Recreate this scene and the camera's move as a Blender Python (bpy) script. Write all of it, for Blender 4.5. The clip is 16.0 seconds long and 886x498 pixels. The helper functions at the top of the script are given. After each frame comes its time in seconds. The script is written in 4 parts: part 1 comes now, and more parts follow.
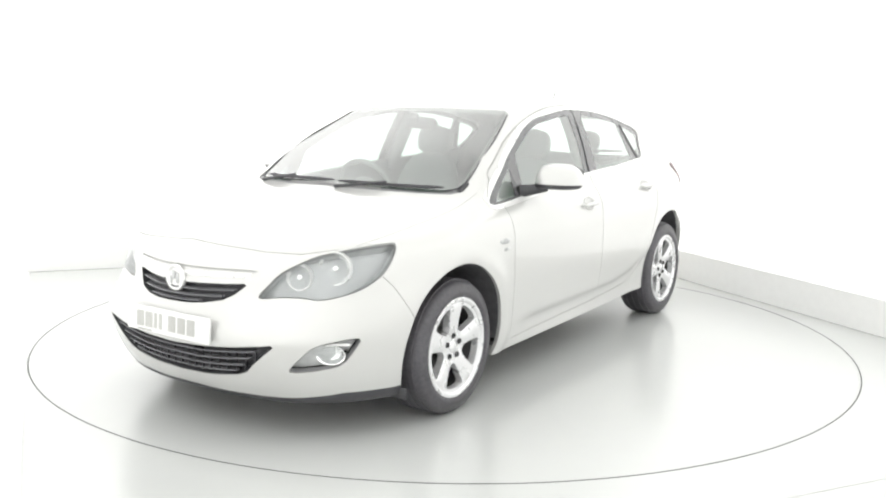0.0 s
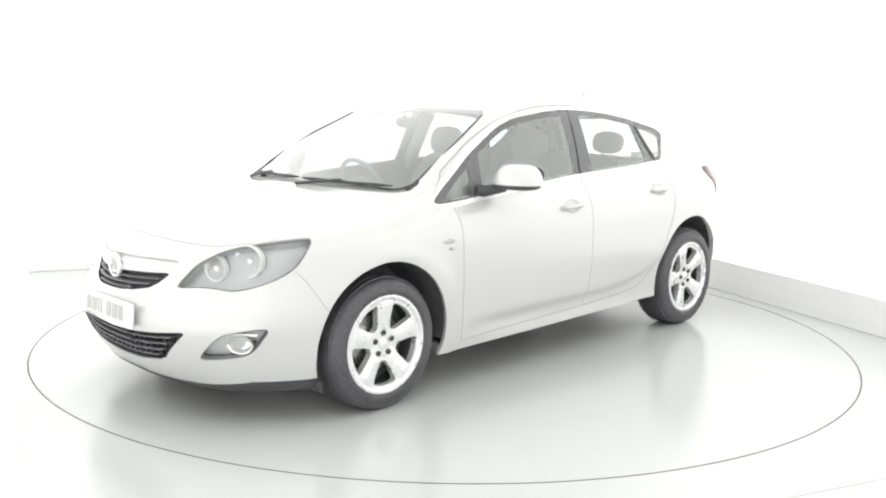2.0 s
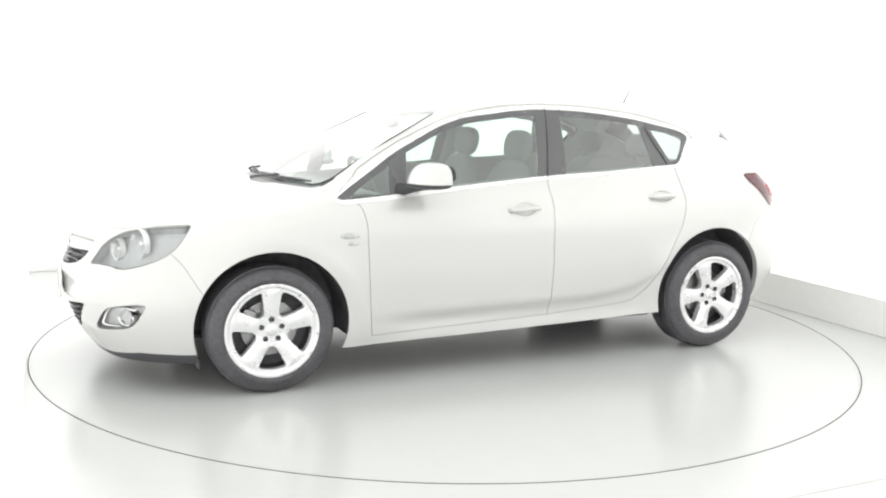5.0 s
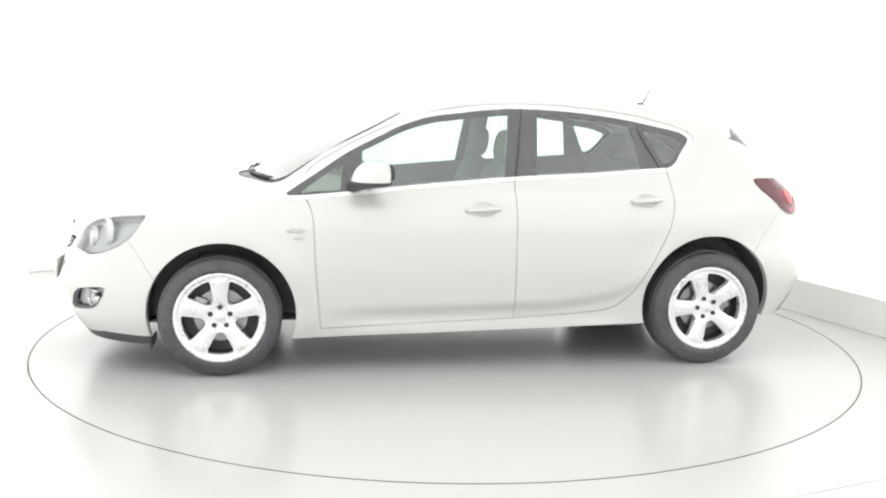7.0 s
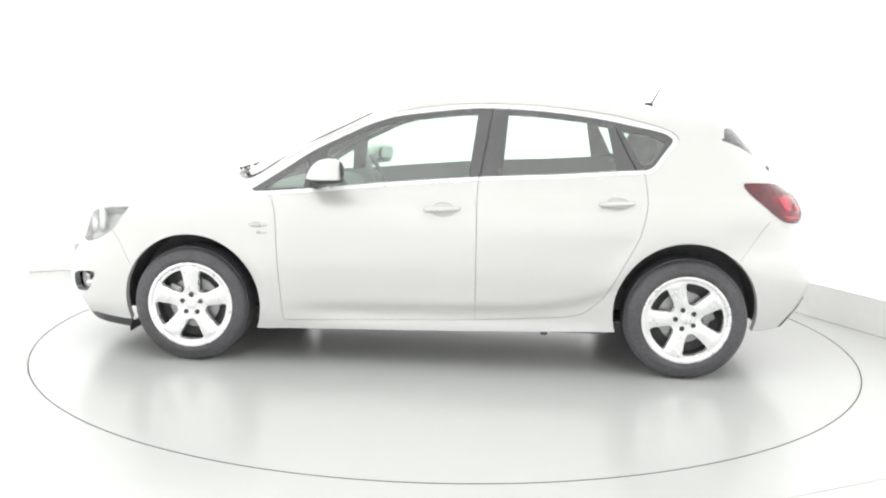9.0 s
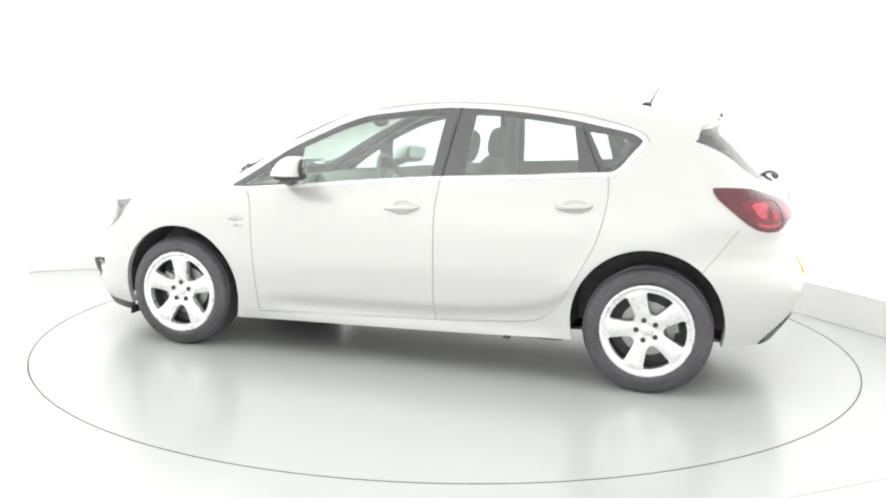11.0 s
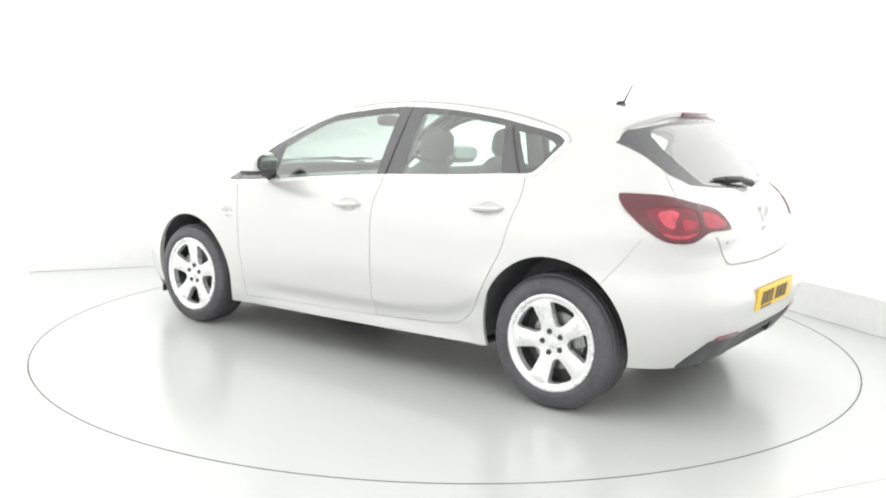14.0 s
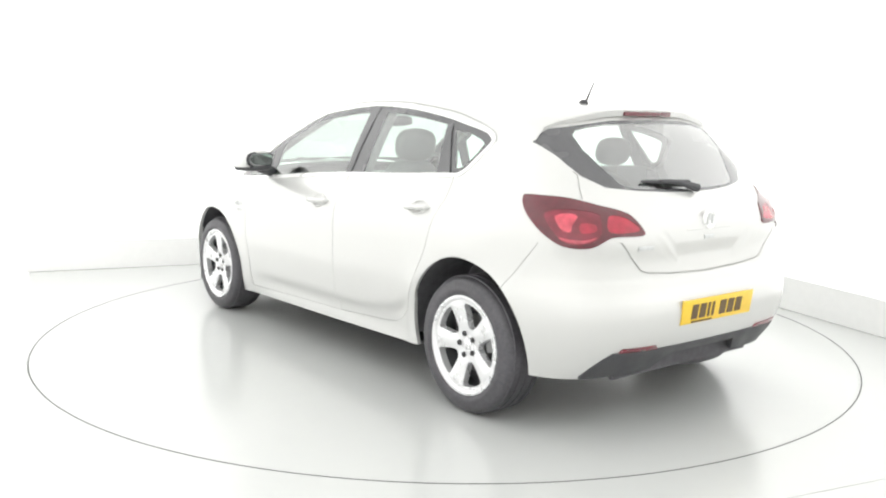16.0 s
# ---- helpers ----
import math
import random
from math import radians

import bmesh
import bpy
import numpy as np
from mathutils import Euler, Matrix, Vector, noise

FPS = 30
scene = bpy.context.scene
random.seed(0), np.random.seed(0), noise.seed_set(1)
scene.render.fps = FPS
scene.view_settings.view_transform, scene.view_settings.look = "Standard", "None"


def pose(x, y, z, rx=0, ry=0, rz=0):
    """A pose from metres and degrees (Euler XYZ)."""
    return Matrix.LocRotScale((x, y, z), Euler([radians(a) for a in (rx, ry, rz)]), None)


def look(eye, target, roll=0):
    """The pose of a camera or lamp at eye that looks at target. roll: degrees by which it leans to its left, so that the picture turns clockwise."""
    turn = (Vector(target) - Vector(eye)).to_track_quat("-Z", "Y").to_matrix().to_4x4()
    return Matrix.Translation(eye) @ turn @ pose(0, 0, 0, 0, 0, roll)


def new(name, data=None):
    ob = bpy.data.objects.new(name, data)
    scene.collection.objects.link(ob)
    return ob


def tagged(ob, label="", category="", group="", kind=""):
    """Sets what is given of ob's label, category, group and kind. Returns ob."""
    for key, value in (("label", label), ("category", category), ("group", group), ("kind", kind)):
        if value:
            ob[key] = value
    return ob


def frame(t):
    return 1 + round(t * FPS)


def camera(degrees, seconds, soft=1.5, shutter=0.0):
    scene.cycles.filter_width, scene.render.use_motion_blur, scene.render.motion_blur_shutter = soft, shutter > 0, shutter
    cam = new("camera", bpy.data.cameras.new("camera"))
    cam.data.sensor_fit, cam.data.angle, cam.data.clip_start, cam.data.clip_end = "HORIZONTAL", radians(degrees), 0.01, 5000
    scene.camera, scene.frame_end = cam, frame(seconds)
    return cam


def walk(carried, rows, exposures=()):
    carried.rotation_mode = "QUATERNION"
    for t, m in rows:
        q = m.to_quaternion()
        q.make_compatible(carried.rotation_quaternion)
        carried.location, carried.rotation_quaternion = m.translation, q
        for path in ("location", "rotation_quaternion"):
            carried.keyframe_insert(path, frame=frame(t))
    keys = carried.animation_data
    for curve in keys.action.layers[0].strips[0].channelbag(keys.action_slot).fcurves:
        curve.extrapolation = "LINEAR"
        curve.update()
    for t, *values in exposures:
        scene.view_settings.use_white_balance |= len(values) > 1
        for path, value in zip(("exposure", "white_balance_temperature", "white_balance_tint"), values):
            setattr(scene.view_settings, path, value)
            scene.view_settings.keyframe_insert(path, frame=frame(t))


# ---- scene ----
# ---- camera: a fixed camera on the studio's wall, before the turntable ----
cam = camera(51.89, 16.0, soft=2.1)
EYE = Vector((0.0, -5.757, 1.418))
FORWARD = Vector((math.sin(radians(-0.229)) * math.cos(radians(-8.854)), math.cos(radians(-0.229)) * math.cos(radians(-8.854)), math.sin(radians(-8.854))))
VIEW = look(EYE, EYE + FORWARD, 1.185)
walk(cam, [(0.0, VIEW), (16.0, VIEW)], [(0.0, 0.44), (16.0, 0.44)])

# the turntable's angle, in degrees, second by second
TURN = [(0.0, 236.62), (0.5, 234.87), (1.0, 232.15), (1.5, 228.74), (2.0, 225.15), (2.5, 221.59), (3.0, 218.01), (3.5, 214.5), (4.0, 210.9),
        (5.25, 202.1), (6.5, 193.3), (7.0, 189.8), (7.5, 186.45), (8.0, 183.05), (8.5, 179.8), (9.0, 176.55), (10.25, 168.3), (11.5, 160.1),
        (12.0, 156.75), (12.5, 153.4), (13.0, 150.0), (13.5, 146.6), (14.0, 143.1), (14.5, 139.58), (15.0, 135.93), (15.5, 132.3), (16.0, 128.55)]

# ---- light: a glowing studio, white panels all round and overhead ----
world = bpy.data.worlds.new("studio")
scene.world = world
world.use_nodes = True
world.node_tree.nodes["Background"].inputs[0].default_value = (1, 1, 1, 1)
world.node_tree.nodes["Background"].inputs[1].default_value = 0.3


# ---- materials ----
def material(name, colour, rough=0.5, metal=0.0, grain=0.0, scale=40.0, bump=0.0, coat=0.0, spec=0.5, spread=0.25):
    """A surface with two scales of variation in colour and gloss, and fine relief."""
    m = bpy.data.materials.new(name)
    m.use_nodes = True
    n, l = m.node_tree.nodes, m.node_tree.links
    b = n["Principled BSDF"]
    b.inputs["Base Color"].default_value = (*colour, 1)
    b.inputs["Roughness"].default_value = rough
    b.inputs["Metallic"].default_value = metal
    b.inputs["Coat Weight"].default_value = coat
    b.inputs["Coat Roughness"].default_value = 0.04
    b.inputs["Specular IOR Level"].default_value = spec
    if grain:
        co = n.new("ShaderNodeTexCoord")
        fine, broad = n.new("ShaderNodeTexNoise"), n.new("ShaderNodeTexNoise")
        fine.inputs["Scale"].default_value, broad.inputs["Scale"].default_value = scale, scale * 0.07
        fine.inputs["Detail"].default_value = 6
        mix = n.new("ShaderNodeMath")
        mix.operation = "MULTIPLY_ADD"
        mix.inputs[1].default_value = 0.5
        l.new(co.outputs["Object"], fine.inputs["Vector"]), l.new(co.outputs["Object"], broad.inputs["Vector"])
        l.new(fine.outputs["Fac"], mix.inputs[0])
        half = n.new("ShaderNodeMath")
        half.operation = "MULTIPLY"
        half.inputs[1].default_value = 0.5
        l.new(broad.outputs["Fac"], half.inputs[0]), l.new(half.outputs[0], mix.inputs[2])
        ramp = n.new("ShaderNodeValToRGB")
        ramp.color_ramp.elements[0].position, ramp.color_ramp.elements[1].position = 0.35, 0.65
        ramp.color_ramp.elements[0].color = (*[c * (1 - grain) for c in colour], 1)
        ramp.color_ramp.elements[1].color = (*[min(1, c * (1 + grain)) for c in colour], 1)
        l.new(mix.outputs[0], ramp.inputs[0]), l.new(ramp.outputs[0], b.inputs["Base Color"])
        r = n.new("ShaderNodeMapRange")
        r.inputs["From Min"].default_value, r.inputs["From Max"].default_value = 0.3, 0.7
        r.inputs["To Min"].default_value, r.inputs["To Max"].default_value = rough * (1 - spread), min(1, rough * (1 + spread))
        l.new(broad.outputs["Fac"], r.inputs[0]), l.new(r.outputs[0], b.inputs["Roughness"])
        if bump:
            u = n.new("ShaderNodeBump")
            u.inputs["Strength"].default_value, u.inputs["Distance"].default_value = bump, 0.002
            l.new(fine.outputs["Fac"], u.inputs["Height"]), l.new(u.outputs[0], b.inputs["Normal"])
    return m


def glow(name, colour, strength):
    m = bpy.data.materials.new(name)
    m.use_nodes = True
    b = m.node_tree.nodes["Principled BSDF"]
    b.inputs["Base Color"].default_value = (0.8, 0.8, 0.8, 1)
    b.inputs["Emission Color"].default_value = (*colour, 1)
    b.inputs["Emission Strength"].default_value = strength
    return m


def pane(name, tint, face=0.07, gloss=0.03, rise=4.0):
    """Thin glass: clear but for its tint, with a mirror's gloss that grows at grazing angles."""
    m = bpy.data.materials.new(name)
    m.use_nodes = True
    n, l = m.node_tree.nodes, m.node_tree.links
    n.remove(n["Principled BSDF"])
    t, g, f, x = n.new("ShaderNodeBsdfTransparent"), n.new("ShaderNodeBsdfGlossy"), n.new("ShaderNodeLayerWeight"), n.new("ShaderNodeMixShader")
    power, amount = n.new("ShaderNodeMath"), n.new("ShaderNodeMath")
    power.operation, amount.operation = "POWER", "MULTIPLY_ADD"
    power.inputs[1].default_value = rise
    amount.inputs[1].default_value, amount.inputs[2].default_value = 0.9 - face, face
    t.inputs[0].default_value = (*tint, 1)
    g.inputs["Roughness"].default_value = gloss
    f.inputs[0].default_value = 0.5
    l.new(f.outputs["Facing"], power.inputs[0]), l.new(power.outputs[0], amount.inputs[0]), l.new(amount.outputs[0], x.inputs[0])
    l.new(t.outputs[0], x.inputs[1]), l.new(g.outputs[0], x.inputs[2])
    l.new(x.outputs[0], n["Material Output"].inputs[0])
    return m


PAINT = material("white_paint", (0.625, 0.625, 0.612), 0.36, 0.25, 0.006, 2.0, 0.0, 1.0, 0.5, 0.04)
FLOOR = material("floor_paint", (0.598, 0.61, 0.598), 0.23, 0.0, 0.008, 9, 0.01, 0.0, 0.9, 0.05)
TABLE = material("turntable_paint", (0.598, 0.61, 0.598), 0.23, 0.0, 0.008, 7, 0.01, 0.0, 0.9, 0.05)
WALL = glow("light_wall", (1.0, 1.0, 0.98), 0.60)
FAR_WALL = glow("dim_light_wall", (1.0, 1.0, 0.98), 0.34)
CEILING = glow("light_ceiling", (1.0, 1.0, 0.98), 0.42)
SKIRT = material("skirting_paint", (0.91, 0.91, 0.90), 0.5, 0.0, 0.02, 20)
SEAM = material("seam", (0.10, 0.10, 0.10), 0.8, 0.0, 0.2, 60)
RUBBER = material("tyre_rubber", (0.078, 0.075, 0.083), 0.5, 0.0, 0.3, 60, 0.3)
ALLOY = material("alloy", (0.80, 0.80, 0.81), 0.30, 0.55, 0.03, 200)
# Dark alloy: shade inside the barrel put into colour; bolts are dark themselves.
ALLOY_DARK = material("alloy_shade_and_bolts", (0.07, 0.07, 0.073), 0.5, 0.3, 0.15, 60)
STEEL = material("brake_steel", (0.35, 0.35, 0.35), 0.4, 0.9, 0.2, 90)
BLACK = material("black_plastic", (0.055, 0.055, 0.06), 0.5, 0.0, 0.15, 120, 0.15)
GLOSS = material("black_gloss", (0.085, 0.085, 0.09), 0.25, 0.0, 0.08, 50, 0.0, 0.6)
UNDER = material("underseal", (0.10, 0.097, 0.105), 0.8, 0.0, 0.3, 25, 0.3)
SEAL = material("shut_line", (0.48, 0.48, 0.47), 0.7, 0.0, 0.1, 60)
CHROME = material("chrome", (0.86, 0.86, 0.86), 0.12, 1.0, 0.02, 120)
SATIN = material("satin_trim", (0.85, 0.85, 0.84), 0.3, 0.3, 0.02, 120)
LAMP_GREY = material("lamp_housing", (0.56, 0.57, 0.57), 0.35, 0.3, 0.1, 40)
HEAD_SILVER = material("headlight_housing", (0.44, 0.45, 0.455), 0.3, 0.3, 0.15, 40)
TRIM = material("cabin_plastic", (0.24, 0.255, 0.25), 0.6, 0.0, 0.15, 90, 0.2)
CLOTH = material("seat_cloth", (0.22, 0.235, 0.23), 0.9, 0.0, 0.2, 160, 0.3)
LINING = material("roof_lining", (0.68, 0.68, 0.66), 0.9, 0.0, 0.06, 120, 0.2)
RED = material("red_lens", (0.17, 0.008, 0.022), 0.15, 0.0, 0.4, 22, 0.0, 0.6)
RED_DARK = material("dark_red_lens", (0.10, 0.010, 0.018), 0.15, 0.0, 0.2, 30, 0.0, 0.6)
RED_BRIGHT = material("bright_red_lens", (0.36, 0.014, 0.036), 0.2, 0.0, 0.4, 22, 0.0, 0.6)
RED_PALE = material("pale_red_lens", (0.50, 0.055, 0.085), 0.2, 0.0, 0.4, 25, 0.0, 0.6)
YELLOW = material("plate_yellow", (0.86, 0.58, 0.06), 0.4, 0.0, 0.04, 60)
PLATE = material("plate_white", (0.82, 0.82, 0.81), 0.4, 0.0, 0.03, 60)
INK = material("plate_ink", (0.13, 0.085, 0.04), 0.5, 0.0, 0.1, 60)
INK_GREY = material("pale_ink", (0.50, 0.50, 0.48), 0.5, 0.0, 0.1, 60)
GLASS = pane("tinted_glass", (0.80, 0.965, 0.875), 0.19, 0.03, 2.6)
SCREEN = pane("windscreen_glass", (0.88, 0.96, 0.92), 0.20, 0.03, 2.0)
PRIVACY = pane("rear_glass", (0.90, 0.94, 0.92), 0.28, 0.03, 2.0)
CLEAR = pane("clear_lens", (0.96, 0.97, 0.97), 0.07)
# Dark tint stands in for the car's side mirrored in the glass.
MIRROR = material("mirror_glass", (0.32, 0.33, 0.33), 0.06, 0.9, 0.03, 30)
BEZEL = material("lamp_bezel", (0.24, 0.24, 0.245), 0.4, 0.0, 0.1, 50)
GRILLE = material("grille_plastic", (0.15, 0.15, 0.16), 0.35, 0.0, 0.12, 80, 0.1)

# ---- building helpers ----
def mesh_of(name, bm, mat, smooth=True):
    me = bpy.data.meshes.new(name)
    bm.to_mesh(me)
    bm.free()
    me.materials.append(mat)
    if smooth:
        me.polygons.foreach_set("use_smooth", [True] * len(me.polygons))
        me.set_sharp_from_angle(angle=radians(38))
    return me


def part(name, bm, mat, parent=None, label="", smooth=True):
    ob = new(name, mesh_of(name, bm, mat, smooth))
    ob.parent = parent
    if label:
        tagged(ob, label)
    return ob


def lathe(bm, profile, turns=48, axis="y", m=None):
    """A ring of the profile's points (radius, along) about an axis; with closed ends where the radius is 0."""
    rows = []
    for r, a in profile:
        row = []
        for i in range(turns):
            t = 2 * math.pi * i / turns
            p = Vector((r * math.cos(t), a, r * math.sin(t))) if axis == "y" else Vector((r * math.cos(t), r * math.sin(t), a))
            row.append(bm.verts.new(m @ p if m else p))
            if r == 0:
                break
        rows.append(row)
    for a, b in zip(rows, rows[1:]):
        for i in range(turns):
            j = (i + 1) % turns
            f = [a[i % len(a)], a[j % len(a)], b[j % len(b)], b[i % len(b)]]
            f = list(dict.fromkeys(f))
            if len(f) > 2:
                bm.faces.new(f)
    bmesh.ops.recalc_face_normals(bm, faces=bm.faces[:])
    return bm


def box(bm, a, b, bevel=0.0, m=None):
    """A box between two corners, with rounded edges."""
    a, b = Vector(a), Vector(b)
    r = bmesh.ops.create_cube(bm, size=1, matrix=(m or Matrix()) @ Matrix.Translation((a + b) / 2) @ Matrix.Diagonal((*(b - a), 1)))
    if bevel:
        e = list({e for v in r["verts"] for e in v.link_edges})
        bmesh.ops.bevel(bm, geom=e, offset=bevel, segments=2, affect="EDGES", profile=0.5)
    return bm


# ---- the bodywork's form ----
def curve(v, pts):
    """Smooth curve through the points (x ascending), at v."""
    p = np.array(pts, float)
    x, y = p[:, 0], p[:, 1]
    d = np.diff(y) / np.diff(x)
    m = np.concatenate([[d[0]], np.where(d[1:] * d[:-1] > 0, 2 * d[1:] * d[:-1] / (d[1:] + d[:-1] + 1e-12), 0), [d[-1]]])
    v = np.clip(v, x[0], x[-1])
    i = np.clip(np.searchsorted(x, v) - 1, 0, len(x) - 2)
    h = x[i + 1] - x[i]
    s = (v - x[i]) / h
    return ((1 + 2 * s) * (1 - s) ** 2 * y[i] + s * (1 - s) ** 2 * h * m[i] + s * s * (3 - 2 * s) * y[i + 1] + s * s * (s - 1) * h * m[i + 1])


def smax(a, b, k):
    h = np.clip(k - np.abs(a - b), 0, None) / k
    return np.maximum(a, b) + h * h * k * 0.25


def step(v, a, b):
    s = np.clip((v - a) / (b - a), 0, 1)
    return s * s * (3 - 2 * s)


TOP = [(-2.3, 0.82), (-2.07, 0.93), (-2.0, 1.0), (-1.925, 1.06), (-1.63, 1.39), (-1.56, 1.415), (-1.3, 1.445), (-1.0, 1.472), (-0.65, 1.493),
       (-0.3, 1.498), (0.0, 1.487), (0.2, 1.462), (0.34, 1.428), (0.625, 1.316), (0.93, 1.186), (1.225, 1.024), (1.315, 0.994), (1.5, 0.964), (1.8, 0.916),
       (2.05, 0.862), (2.2, 0.80), (2.4, 0.70)]
NOSE = [(0.0, 1.98), (0.17, 2.14), (0.26, 2.205), (0.36, 2.25), (0.47, 2.275), (0.56, 2.268), (0.67, 2.234), (0.75, 2.205), (0.84, 2.168), (0.9, 2.12), (1.6, 2.0)]
TAIL = [(0.0, 1.75), (0.22, 1.93), (0.30, 1.99), (0.38, 2.045), (0.47, 2.085), (0.55, 2.098), (0.61, 2.09), (0.655, 2.062), (0.70, 2.018), (0.78, 2.014),
        (0.86, 2.028), (0.94, 2.025), (1.05, 1.98), (1.7, 1.95)]
SIDE = [(0.0, 0.76), (0.19, 0.835), (0.28, 0.862), (0.40, 0.876), (0.60, 0.893), (0.76, 0.893), (0.86, 0.880), (0.93, 0.853), (0.98, 0.815), (1.04, 0.785),
        (1.2, 0.723), (1.42, 0.618), (1.6, 0.52)]


def body(x, y, z):
    """Negative inside the bodywork, positive outside."""
    y = np.abs(y)
    lean = curve(x, [(-2.2, -0.2), (-1.75, -0.27), (-1.5, -0.40), (-1.15, -0.22), (-0.7, 0), (0.1, 0.05), (0.5, 0.22), (0.9, 0.36), (1.15, 0.40), (1.5, 0.14), (2.2, 0.0)])
    crown = curve(x, [(-2.2, 0.02), (-1.4, 0.05), (-0.3, 0.07), (0.3, 0.05), (1.0, 0.03), (1.4, 0.10), (2.2, 0.16)])
    top = z - curve(x + lean * y * y, TOP) + crown * y * y
    nose = x - curve(z, NOSE) + 1.0 * y ** 4.4 + 0.03 * step(y, 0.1, 0.5) + 0.068 * step(z, 0.44, 0.62) * step(y, 0.02, 0.42) * (1 - 0.6 * step(y, 0.6, 0.85))
    tail = -x - curve(z, TAIL) + 0.9 * y ** 6
    high = step(z, 0.95, 1.25)
    w = curve(z, SIDE) - high * 0.05 * step(-x, 0.5, 1.6) - 0.03 * step(x, 1.2, 2.0) * step(z, 0.5, 0.9)
    # haunch over the rear wheels and swollen arches
    w = w + 0.012 * step(-x, 0.6, 1.3) * np.exp(-((z - 0.86) / 0.13) ** 2)
    for cx, cz in ((1.335, 0.32), (-1.345, 0.34)):
        r = np.hypot(x - cx, z - cz)
        w = w + 0.012 * np.exp(-((r - 0.43) / 0.05) ** 2) * step(0.9 - z, 0.0, 0.3)
    # the blade pressed into the lower doors, rising ahead of the rear wheel
    line = curve(x, [(-1.2, 0.66), (-0.95, 0.52), (-0.75, 0.43), (-0.4, 0.385), (0.9, 0.36)])
    w = w - 0.028 * step(line - z, 0.0, 0.06) * step(z, 0.2, 0.3) * step(x, -1.1, -0.8) * step(-x, -0.9, -0.5)
    side = (y - w) * 0.95
    f = smax(smax(nose, tail, 0.02), side, 0.16)
    return smax(f, top, 0.07 + 0.03 * step(z, 1.1, 1.35))



def shell(h):
    """Half of the bodywork (y >= 0) as points and quads, thrown outwards from a spine on to the form."""
    lx, wy, z0, z1 = 2.35, 1.0, -0.5, 1.6
    nx, ny, nz = int(2 * lx / h), int(wy / h), int((z1 - z0) / h)
    xs, ys, zs = np.linspace(-lx, lx, nx + 1), np.linspace(0, wy, ny + 1), np.linspace(z0, z1, nz + 1)
    pts, seen, quads = [], {}, []

    def at(i, j, k):
        if (i, j, k) not in seen:
            seen[i, j, k] = len(pts)
            pts.append((xs[i], ys[j], zs[k]))
        return seen[i, j, k]

    for i in range(nx):
        for k in range(nz):
            quads.append([at(i + 1, ny, k), at(i, ny, k), at(i, ny, k + 1), at(i + 1, ny, k + 1)])
        for j in range(ny):
            quads.append([at(i, j, nz), at(i + 1, j, nz), at(i + 1, j + 1, nz), at(i, j + 1, nz)])
    for j in range(ny):
        for k in range(nz):
            quads.append([at(nx, j, k), at(nx, j + 1, k), at(nx, j + 1, k + 1), at(nx, j, k + 1)])
            quads.append([at(0, j + 1, k), at(0, j, k), at(0, j, k + 1), at(0, j + 1, k + 1)])
    b = np.array(pts)
    q = np.stack([b[:, 0] * 0.82, 0 * b[:, 0], 0.62 + 0 * b[:, 0]], 1)
    lo, hi = np.zeros(len(b)), np.full(len(b), 1.3)
    for _ in range(40):
        mid = (lo + hi) / 2
        p = q + (b - q) * mid[:, None]
        out = body(p[:, 0], p[:, 1], p[:, 2]) > 0
        hi, lo = np.where(out, mid, hi), np.where(out, lo, mid)
    return q + (b - q) * lo[:, None], quads


def out_y(x, z):
    """The half width of the bodywork at x, z."""
    lo, hi = 0.0, 1.1
    for _ in range(30):
        m = (lo + hi) / 2
        lo, hi = (lo, m) if body(np.array(x), np.array(m), np.array(z)) > 0 else (m, hi)
    return lo


def out_x(y, z, s=1):
    """How far the nose (s=1) or the tail (s=-1) reaches at y, z."""
    lo, hi = 0.8, 2.5
    for _ in range(30):
        m = (lo + hi) / 2
        lo, hi = (lo, m) if body(np.array(s * m), np.array(y), np.array(z)) > 0 else (m, hi)
    return s * lo


def out_z(x, y):
    """The height of the bodywork's top at x, y."""
    lo, hi = 0.5, 1.6
    for _ in range(30):
        m = (lo + hi) / 2
        lo, hi = (lo, m) if body(np.array(x), np.array(y), np.array(m)) > 0 else (m, hi)
    return lo


def smooth_line(pts, n=6, closed=False):
    """A rounded line through the points."""
    p = [Vector(v) for v in pts]
    out = []
    count = len(p) if closed else len(p) - 1
    for i in range(count):
        a = p[i - 1] if closed or i else p[0]
        b, c = p[i], p[(i + 1) % len(p)]
        d = p[(i + 2) % len(p)] if closed or i + 2 < len(p) else p[-1]
        for k in range(n):
            t = k / n
            out.append(0.5 * ((2 * b) + (c - a) * t + (2 * a - 5 * b + 4 * c - d) * t * t + (3 * b - 3 * c + d - a) * t ** 3))
    if not closed:
        out.append(p[-1])
    return out


def inside(u, v, poly):
    hit = False
    j = len(poly) - 1
    for i in range(len(poly)):
        (a, b), (c, d) = poly[i], poly[j]
        if (b > v) != (d > v) and u < (c - a) * (v - b) / (d - b) + a:
            hit = not hit
        j = i
    return hit


def away(u, v, line):
    """The distance of a point from a line of segments."""
    p = np.array(line)
    a, d = p[:-1], p[1:] - p[:-1]
    w = np.array((u, v)) - a
    t = np.clip((w * d).sum(1) / ((d * d).sum(1) + 1e-12), 0, 1)
    return np.hypot(*(w - t[:, None] * d).T).min()


